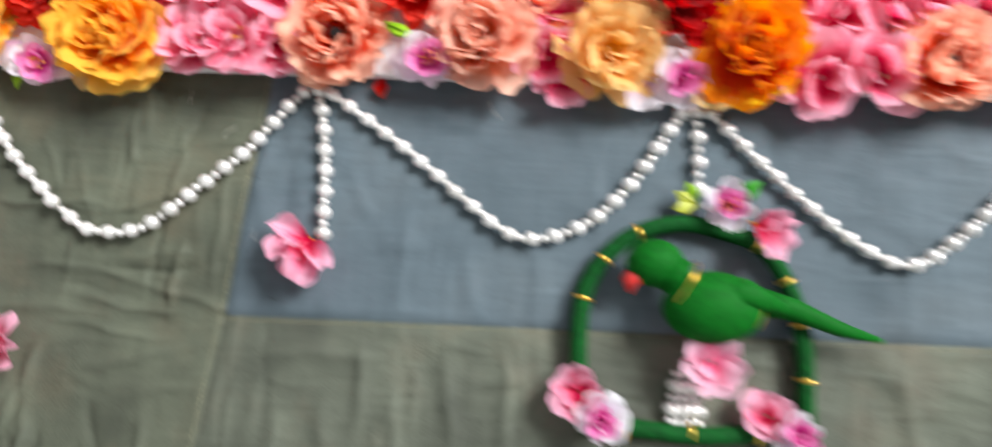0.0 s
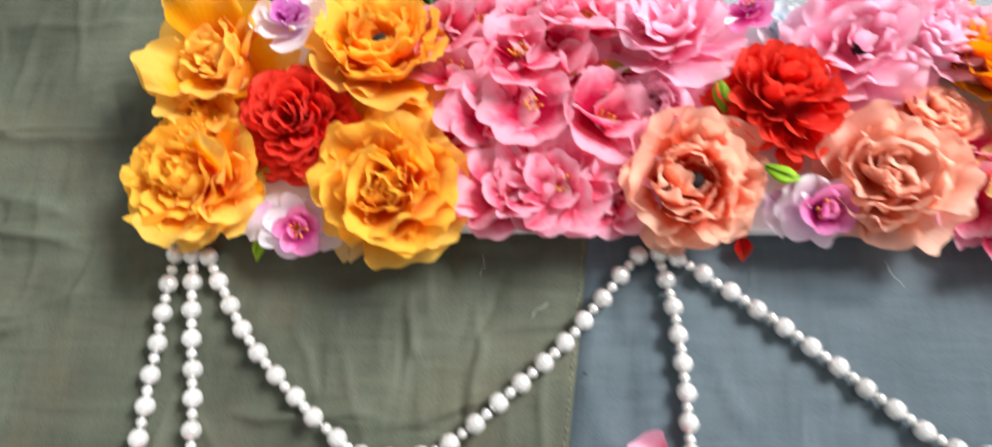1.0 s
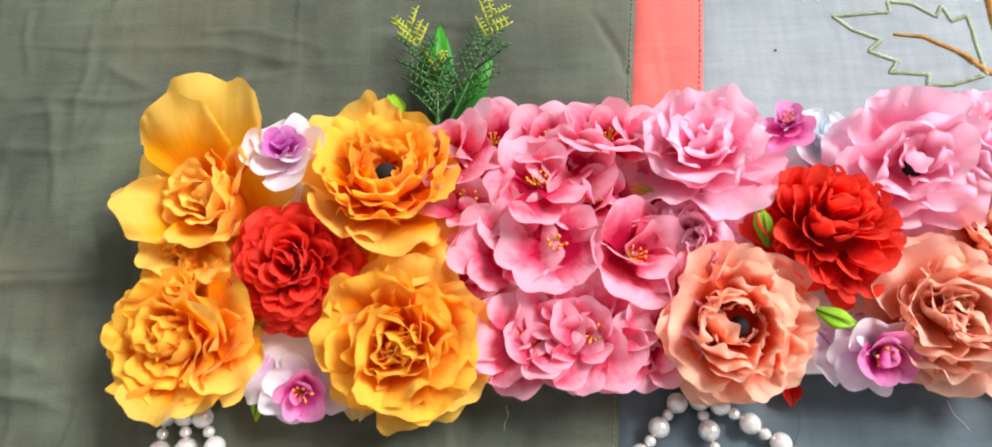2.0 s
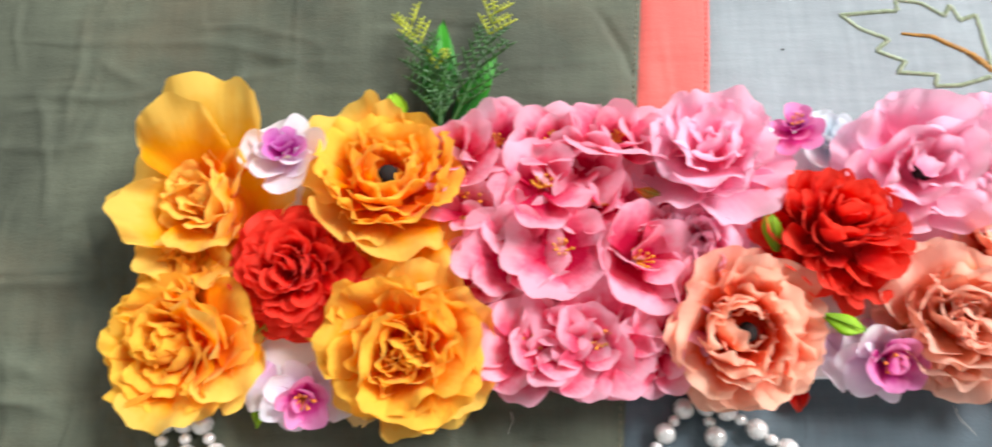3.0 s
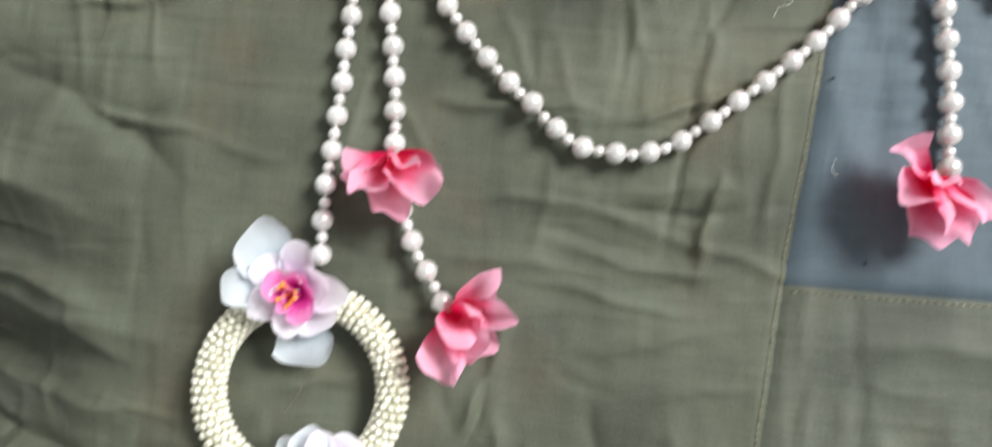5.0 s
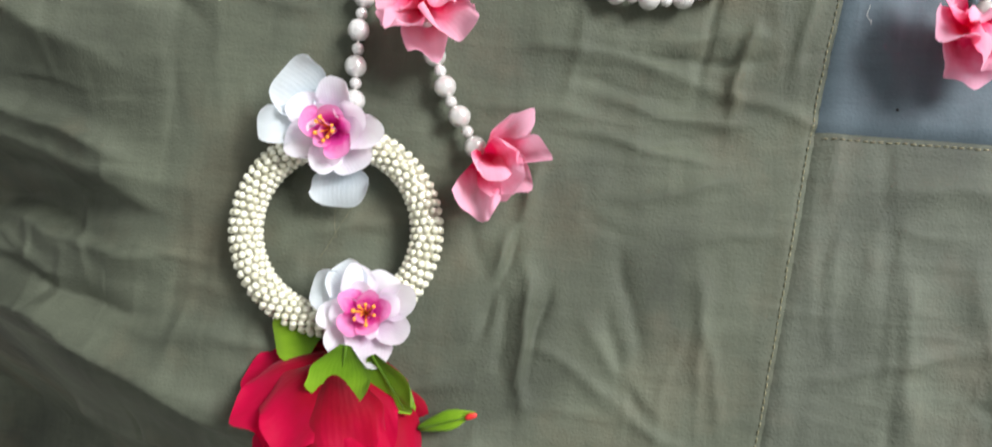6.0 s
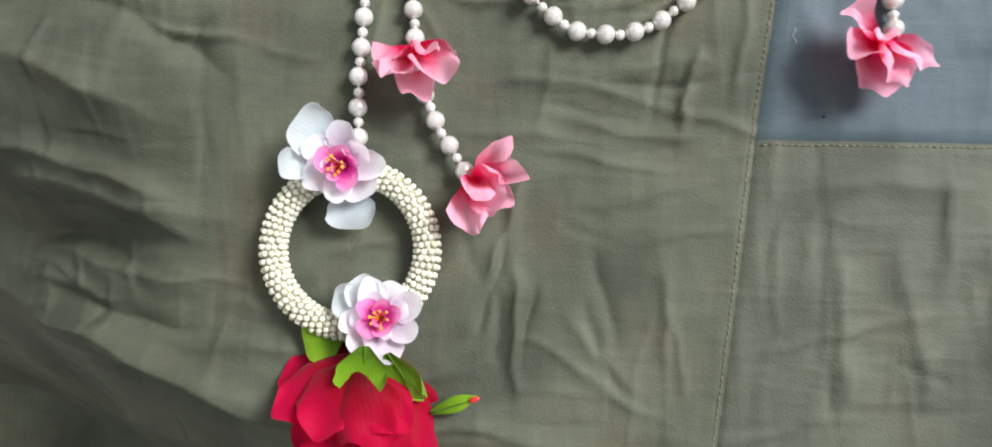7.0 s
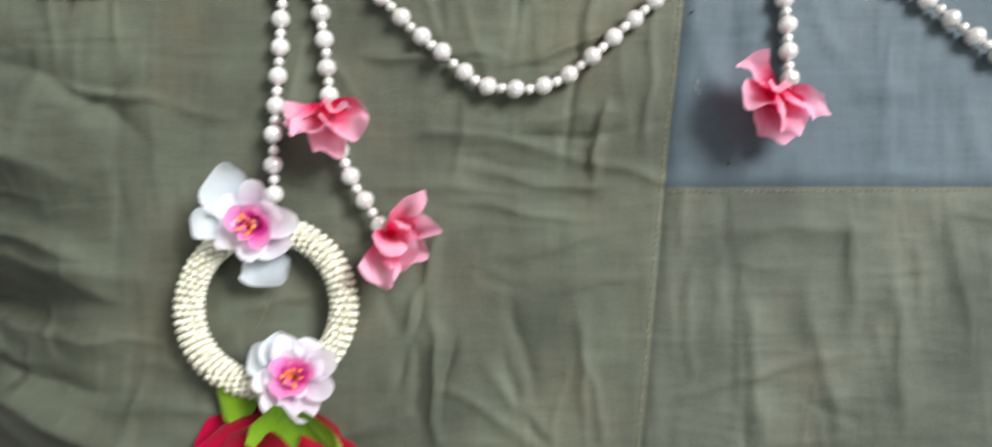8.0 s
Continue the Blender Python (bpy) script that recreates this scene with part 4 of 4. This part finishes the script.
# ---- plastic greenery behind the panel ----
def sprig(at, heading, length, seed, label):
    rnd = random.Random(seed)
    t = thing("plastic_fern_sprig", label, "greenery", Matrix.Translation(at) @ turn("Z", heading - 90))
    bm = bmesh.new()
    pts = [(0.05 * length * math.sin(3 * k / 10), length * k / 10, 0.006 + 0.004 * math.sin(k / 3)) for k in range(11)]
    tube(bm, pts, [0.0008 - 0.00005 * k for k in range(11)], 6)
    part("stem", bm, M_FERN, t)
    for k in range(2, 11):
        for side in (-1, 1):
            bm = bmesh.new()
            ln = length * (0.30 - 0.014 * k) * rnd.uniform(0.8, 1.2)
            a = radians(38 + rnd.uniform(-8, 8))
            p = Vector(pts[k])
            up = rnd.uniform(-0.1, 0.35)
            d = Vector((side * math.sin(a), math.cos(a), up))
            tube(bm, [p, p + d * ln * 0.5, p + d * ln], [0.0005, 0.0006, 0.0004], 5)
            for q in range(4):
                f = p + d * ln * (0.3 + 0.2 * q)
                for s in (-1, 1):
                    e = Vector((s * side * 0.9, 0.9, rnd.uniform(0, 0.5))).normalized() * ln * 0.24
                    tube(bm, [f, f + e], [0.00055, 0.00035], 5)
            part("frond", bm, M_FERN_TIP if k > 7 else M_FERN, t)
    return t


sprig((-0.224, 0.206, 0.004), 106, 0.058, 3, "dark green plastic fern sprig with yellowish tips")
sprig((-0.222, 0.206, 0.005), 70, 0.066, 4, "dark green plastic fern sprig with yellow-green tips")
sprig((-0.226, 0.205, 0.004), 92, 0.040, 5, "short dark green plastic fern sprig")
leaf((-0.227, 0.212, 0.006), 88, 0.052, M_PLASTIC, "glossy green plastic lance-shaped leaf", 6, "blade", wide=1.15)
leaf((-0.221, 0.205, 0.006), 62, 0.046, M_PLASTIC, "narrow glossy green plastic leaf", 5, "blade", 20)
leaf((-0.244, 0.205, 0.016), 100, 0.020, M_LEAF, "rounded bright green silk leaf", 4, "sepal", wide=1.0)
leaf((-0.250, 0.196, 0.016), 95, 0.024, M_GOLD, "golden silk petal standing behind a peony", 12, "sepal", wide=1.3)
leaf((0.028, 0.196, 0.012), 70, 0.030, M_PLASTIC, "glossy green plastic leaf between flowers", 10, "blade")


# ---- pearl strands ----
def bead_mesh(name, r, material, u, v):
    bm = bmesh.new()
    ball(bm, (0, 0, 0), r, u, v)
    return finish(bm, name, material)


PEARL = bead_mesh("pearl", 0.0044, M_PEARL, 18, 12)
SMALL = bead_mesh("small_pearl", 0.00245, M_PEARL, 12, 8)
PITCH = 0.0133


def strand(ctrl, label, group, first_small=False):
    """Large and small pearls in turn on a thread that lies over the cloth."""
    line = [(x, y, 0.0) for x, y in ctrl]
    _, run = spline(line, 10)
    n = max(1, round(run / PITCH))
    pts, run = spline(line, 2 * n)
    rnd = random.Random(int(1e4 * abs(ctrl[0][0])) + n)
    t = thing("pearl_strand", label, "pearl strand", Matrix.Translation(pts[0]), group)
    path = []
    for k, p in enumerate(pts):
        big = (k % 2 == 0) != first_small
        q = Vector((p.x + rnd.uniform(-1, 1) * 0.0003, p.y + rnd.uniform(-1, 1) * 0.0003, max(0.0, cloth_z(p.x, p.y)) + 0.0045))
        path.append(q - pts[0])
        tilt = Euler([rnd.uniform(0, 6.3) for _ in range(3)]).to_matrix().to_4x4()
        put("pearl" if big else "small_pearl", PEARL if big else SMALL, t, Matrix.Translation(q - pts[0]) @ tilt)
    bm = bmesh.new()
    tube(bm, path, 0.0004, 5)
    part("thread", bm, M_THREAD, t)
    return t


SW, DR = "pearl swags below the panel", "pearl drops"
strand([(-0.3240, 0.0800), (-0.2990, 0.0410), (-0.2700, 0.0120), (-0.2490, -0.0045), (-0.2360, -0.0070), (-0.2220, -0.0065), (-0.2090, -0.0010), (-0.1870, 0.0170), (-0.1570, 0.0450), (-0.1250, 0.0830)], "swag of ivory pearls lying on olive cloth", SW)
strand([(-0.1080, 0.0815), (-0.0620, 0.0500), (-0.0230, 0.0190), (-0.0000, 0.0020), (0.0180, -0.0010), (0.0440, 0.0080), (0.0650, 0.0260), (0.0830, 0.0500), (0.1010, 0.0780)], "swag of ivory pearls lying on blue cloth", SW)
strand([(0.1190, 0.0780), (0.1500, 0.0470), (0.1790, 0.0210), (0.2000, 0.0040), (0.2280, -0.0080), (0.2500, 0.0020), (0.2790, 0.0270), (0.310, 0.060), (0.327, 0.082)], "swag of ivory pearls beside the bird ornament", SW)
strand([(-0.3400, 0.0810), (-0.3418, 0.0350), (-0.3425, 0.0070), (-0.3440, -0.0210), (-0.3440, -0.0560)], "straight drop of ivory pearls holding the bangle", DR)
strand([(-0.3315, 0.0810), (-0.3255, 0.0400), (-0.3210, 0.0110), (-0.3180, -0.0200), (-0.3145, -0.0340), (-0.3070, -0.0510), (-0.3000, -0.0620), (-0.2950, -0.0700)], "bent drop of ivory pearls with two pink blossoms", DR)
strand([(-0.1160, 0.0835), (-0.1110, 0.0580), (-0.1080, 0.0310), (-0.1065, -0.0030)], "short drop of ivory pearls with a pink blossom", DR)
strand([(0.1100, 0.0790), (0.1105, 0.0560), (0.1110, 0.0330)], "short drop of ivory pearls holding the bird ornament", DR)

hanging_blossom((-0.3175, -0.0150, 0.004), M_BUD, "rosy pink silk blossom threaded on a pearl drop", [
    (276, 4, 0.032, 0.80, 0), (232, 22, 0.027, 0.46, 50), (254, 20, 0.035, 0.62, 14), (308, 22, 0.034, 0.66, -16), (292, 40, 0.029, 0.54, -30)], 5, grow=0.95)
hanging_blossom((-0.2905, -0.0735, 0.004), M_BUD, "rosy pink silk blossom at a pearl drop's end", [
    (318, 8, 0.026, 0.95, 0), (46, 14, 0.026, 0.42, 10), (356, 16, 0.031, 0.46, -12), (280, 12, 0.030, 0.58, 16), (330, 34, 0.024, 0.80, 20), (300, 46, 0.022, 0.70, -24)], 6)
hanging_blossom((-0.1140, -0.0085, 0.004), M_BUD, "rosy pink silk blossom lying on blue cloth", [
    (262, 4, 0.030, 0.90, 0), (166, 20, 0.031, 0.48, 30), (220, 20, 0.031, 0.80, 18), (264, 26, 0.036, 0.46, -10), (308, 18, 0.029, 0.55, -22), (240, 44, 0.025, 0.60, 24)], 8, grow=0.88)


# ---- beaded bangle with its flowers ----
def bangle(cx, cy, big, small):
    t = thing("beaded_bangle", "bangle wrapped in cream seed pearls on olive cloth", "bangle", Matrix.Translation((cx, cy, 0.0072)))
    bm = bmesh.new()
    tube(bm, [(big * math.cos(a), big * math.sin(a), 0) for a in (math.tau * k / 64 for k in range(65))], small - 0.0012, 12, False)
    part("ring_core", bm, M_SEED, t)
    bead = bead_mesh("seed_pearl", 0.0016, M_SEED, 8, 6)
    rest = bmesh.new()
    rows, around = 70, 11
    rnd = random.Random(9)
    for k in range(rows):
        a = math.tau * k / rows
        for j in range(around):
            b = math.tau * (j + 0.5 * (k % 2)) / around + rnd.uniform(-0.06, 0.06)
            r = big + small * math.cos(b)
            aa = a + rnd.uniform(-0.008, 0.008)
            p = Vector((r * math.cos(aa), r * math.sin(aa), small * math.sin(b)))
            if math.sin(b) > 0.42:
                put("seed_pearl", bead, t, Matrix.Translation(p))
            else:
                ball(rest, p, 0.0016, 6, 5)
    tagged(part("bead_underside", rest, M_SEED, t), kind="stuff")
    return t


bangle(-0.3450, -0.1070, 0.0350, 0.0052)
orchid(-0.3460, -0.0690, 0.0150, 0.0195, "white silk flower with a magenta cup on the bangle", M_MAGENTA, M_LILAC, (14, 250), 21, M_STAMEN_O, heart_r=0.60, group="flowers on the bangle")
orchid(-0.3280, -0.1370, 0.0150, 0.0190, "white and pink silk flower low on the bangle", M_MAGENTA, M_LILAC, (12, 60), 22, M_STAMEN_O, heart_r=0.60, group="flowers on the bangle")
for at, head, ln, rise, wide in [((-0.350, -0.062, 0.014), 150, 0.0235, 8, 1.05), ((-0.354, -0.067, 0.014), 196, 0.0230, 12, 0.70), ((-0.346, -0.066, 0.014), 112, 0.0150, 8, 0.90), ((-0.3445, -0.079, 0.010), 274, 0.0200, -4, 1.20),
                                 ((-0.327, -0.131, 0.013), 176, 0.0240, 4, 0.75), ((-0.330, -0.132, 0.015), 132, 0.0170, 8, 1.00)]:
    leaf(at, head, ln, M_ICE, "bluish white silk petal behind a bangle flower", rise, "small", wide=wide)


def side_rose(at, heading, label):
    """A large flower lying on its side, its petals falling forward like a bell."""
    rnd = random.Random(31)
    t = thing("silk_rose", label, "flower", Matrix.Translation(at) @ turn("Z", heading - 90))
    x, y, z = at
    lie(t, petals_of("rose", M_ROSE), [((x, y, z + up), head, rise, length, wide, roll) for head, rise, length, wide, roll, up in (
        (200, 0, 0.042, 0.58, 16, 0.002), (222, 2, 0.052, 0.62, 8, 0.002), (250, 2, 0.060, 0.72, 0, 0.002), (278, 2, 0.062, 0.72, 0, 0.002), (304, 2, 0.056, 0.66, -10, 0.002), (322, 4, 0.048, 0.58, -24, 0.003),
        (214, 14, 0.044, 0.60, 24, 0.008), (240, 16, 0.050, 0.50, 34, 0.009), (290, 16, 0.054, 0.66, -10, 0.009), (314, 14, 0.048, 0.60, -34, 0.008),
        (232, 26, 0.036, 0.75, 22, 0.014), (262, 28, 0.040, 0.80, 6, 0.016), (290, 30, 0.038, 0.66, -12, 0.016), (308, 24, 0.036, 0.70, -28, 0.014))], rnd, -0.9)
    bm = bmesh.new()
    ball(bm, (0, 0.004, 0.006), 0.007, 10, 7)
    part("calyx", bm, M_LEAF, t, "green calyx")
    return t


side_rose((-0.336, -0.153, 0.008), -90, "crimson silk rose hanging below the bangle")
leaf((-0.332, -0.147, 0.027), 266, 0.021, M_SEPAL, "squarish green silk sepal on the crimson rose", -8, "small", wide=1.15)
leaf((-0.323, -0.150, 0.025), 304, 0.027, M_SEPAL, "green silk sepal with a curled edge", -10, "sepal", 25, wide=1.0)
leaf((-0.346, -0.145, 0.008), 200, 0.020, M_SEPAL, "green silk sepal beneath the bangle", -4, "small", wide=1.0)
red_tip = leaf((-0.306, -0.178, 0.010), 20, 0.022, M_SEPAL, "green silk leaf with a red tip beside the rose", 6, "leaf", wide=0.85)
bm = bmesh.new()
ball(bm, (0, 0.0205, 0.0022), 0.0016, 8, 6, (0.8, 1.6, 0.5))
part("leaf_tip", bm, M_BEAK, red_tip, "red leaf tip")


# ---- bird ornament in its swing ----
swing = thing("swing_hoop", "arched swing hoop wrapped in green velvet ribbon", "hoop", Matrix.Translation((0.105, -0.04, 0.007)))
HOOP = [(0.046, -0.105), (0.043, -0.071), (0.044, -0.038), (0.052, -0.017), (0.072, 0.003), (0.100, 0.011), (0.125, 0.007), (0.146, -0.001), (0.160, -0.022), (0.168, -0.053), (0.168, -0.105)]
hoop_pts, hoop_run = spline([(x - 0.105, y + 0.04, 0.0) for x, y in HOOP], 60)
bm = bmesh.new()
tube(bm, hoop_pts, 0.0050, 12)
part("hoop", bm, M_VELVET, swing)
bm = bmesh.new()
tube(bm, [(-0.060 + 0.0135 * k, -0.065 + 0.0015 * math.sin(k), 0.0005) for k in range(10)], 0.0050, 12)
part("perch_bar", bm, M_VELVET, swing)
for k in (14, 19, 24, 38, 43, 48, 54):
    bm = bmesh.new()
    d = (hoop_pts[k + 1] - hoop_pts[k - 1]).normalized() * 0.0011
    tube(bm, [hoop_pts[k] - d, hoop_pts[k] + d], 0.0055, 12)
    part("gold_band", bm, M_GOLDWIRE, swing, "gold wire band")
for x in (-0.036, 0.0, 0.036):
    bm = bmesh.new()
    tube(bm, [(x - 0.001, -0.065, 0.0005), (x + 0.001, -0.065, 0.0005)], 0.0056, 12)
    part("gold_band", bm, M_GOLDWIRE, swing, "gold wire band")

bm = bmesh.new()
ball(bm, (0, -0.004, 0.004), 0.0235, 24, 16, (1.16, 0.84, 0.75))
ball(bm, (-0.031, 0.019, 0.003), 0.0145, 20, 14, (1.1, 0.92, 0.9))
tube(bm, [(-0.016, 0.010, 0.002), (-0.022, 0.014, 0.002)], 0.0110, 14)
tube(bm, [(0.018, 0.002, 0.0), (0.045, -0.003, 0.0), (0.072, -0.013, -0.002), (0.094, -0.018, -0.004)], [0.009, 0.0062, 0.0042, 0.0016], 12)
tube(bm, [(-0.004, 0.004, 0.012), (0.014, 0.003, 0.013), (0.036, -0.003, 0.008)], [0.004, 0.009, 0.003], 12)
green_faces = len(bm.faces)
tube(bm, [(-0.040, 0.013, 0.004), (-0.045, 0.008, 0.003), (-0.044, 0.002, 0.001)], [0.0055, 0.0045, 0.0012], 10)
bm.faces.ensure_lookup_table()
for face in bm.faces[green_faces:]:
    face.material_index = 1
beak_faces = len(bm.faces)
for at, way, r in (((-0.0160, 0.0070, 0.003), (0.85, -0.5, 0), 0.0158), ((0.0235, -0.005, 0.002), (1, -0.15, 0), 0.0098), ((0.0255, -0.005, 0.002), (1, -0.15, 0), 0.0094)):
    way = Vector(way).normalized()
    across = way.cross(Vector((0, 0, 1)))
    tube(bm, [Vector(at) + r * (math.cos(a) * across + math.sin(a) * Vector((0, 0, 1))) for a in (math.tau * k / 24 for k in range(25))], 0.0006, 5, False)
bm.faces.ensure_lookup_table()
for face in bm.faces[beak_faces:]:
    face.material_index = 2
bird_me = finish(bm, "bird_ornament", [M_BIRD, M_BEAK, M_GOLDWIRE])
bird = new("bird_ornament", bird_me)
bird.matrix_world = pose(0.113, -0.033, 0.0185)
tagged(bird, "plain green flocked bird ornament within the swing hoop", "ornament")

hanging_blossom((0.142, 0.012, 0.008), M_BUD, "rosy pink silk blossom on the swing hoop", [
    (330, 6, 0.024, 0.85, 0), (20, 16, 0.021, 0.75, 12), (285, 14, 0.026, 0.70, -14), (325, 34, 0.018, 0.7, 0)], 91, "flowers on the swing hoop")
orchid(0.125, 0.021, 0.012, 0.0165, "pink and white silk flower on the swing hoop", M_MAGENTA, M_LILAC, (10, 200), 92, M_STAMEN_O, heart_r=0.75, group="flowers on the swing hoop")
for k, head in enumerate((150, 195, 110)):
    leaf((0.108, 0.022, 0.010), head, 0.014, M_FERN_TIP if k < 2 else M_LEAF, "yellow-green leaf on the swing hoop", 14, "leaf", wide=1.3)
leaf((0.130, 0.024, 0.010), 40, 0.020, M_PLASTIC, "dark green leaf on the swing hoop", 10, "leaf", wide=1.2)
blossom(0.114, -0.066, 0.0185, M_LIGHT, "pale pink silk blossom below the bird ornament", (10, 250), 93, 0.008, group="flowers on the swing hoop")
blossom(0.044, -0.086, 0.0180, M_BUD, "rosy pink silk blossom on the swing hoop", (16, 150), 94, 0.002, group="flowers on the swing hoop")
orchid(0.054, -0.098, 0.016, 0.0155, "lilac and pink silk flower on the swing hoop", M_MAGENTA, M_LILAC, (8, 280), 95, None, heart_r=0.75, group="flowers on the swing hoop")
blossom(0.146, -0.094, 0.0170, M_BUD, "rosy pink silk blossom on the swing hoop", (16, 150), 96, 0.002, group="flowers on the swing hoop")
orchid(0.158, -0.102, 0.016, 0.0155, "lilac and pink silk flower on the swing hoop", M_MAGENTA, M_LILAC, (8, 330), 97, None, heart_r=0.75, group="flowers on the swing hoop")
for k in range(4):
    strand([(0.098 + 0.004 * k, -0.074), (0.094 + 0.005 * k, -0.100)], "short tassel strand of ivory pearls", "tassel below the bird ornament", True)


# ---- lint on the cloth ----
def loose_thread(x, y, heading, length, curl, material, label, thick=0.00007):
    t = thing("loose_thread", label, "thread", Matrix.Translation((x, y, 0)))
    pts, a = [], radians(heading)
    px, py = x, y
    for k in range(9):
        pts.append(Vector((px - x, py - y, cloth_z(px, py) + 0.0006)))
        px, py, a = px + math.cos(a) * length / 8, py + math.sin(a) * length / 8, a + curl * math.sin(k * 0.9 + x * 50)
    bm = bmesh.new()
    tube(bm, pts, thick, 5)
    part("strand", bm, material, t)


loose_thread(-0.166, 0.062, 250, 0.012, 0.5, M_THREAD, "loose white thread lying on olive cloth")
loose_thread(-0.352, -0.118, 58, 0.034, 0.06, M_STITCH, "thin pale thread inside the bangle", 0.00005)
loose_thread(-0.346, -0.110, 96, 0.014, 0.1, M_STITCH, "thin pale thread inside the bangle", 0.00005)
loose_thread(-0.148, -0.002, 280, 0.008, 0.6, M_THREAD, "loose white thread beside the seam")
loose_thread(-0.075, 0.078, 262, 0.016, 0.2, M_DARK, "dark loose thread on blue cloth")
loose_thread(-0.013, 0.082, 290, 0.014, 0.3, M_THREAD, "loose thread below the panel")
loose_thread(-0.196, 0.083, 280, 0.010, 0.4, M_THREAD, "loose thread below the panel")
for x, y in ((-0.134, -0.0415), (-0.448, 0.105), (-0.150, 0.030), (-0.060, 0.250)):
    bm = bmesh.new()
    ball(bm, (0, 0, 0), 0.0006, 8, 6, (1.3, 0.9, 0.6))
    t = thing("lint_speck", "tiny dark speck of lint on the cloth", "lint", Matrix.Translation((x, y, cloth_z(x, y) + 0.0004)))
    part("fluff", bm, M_DARK, t)
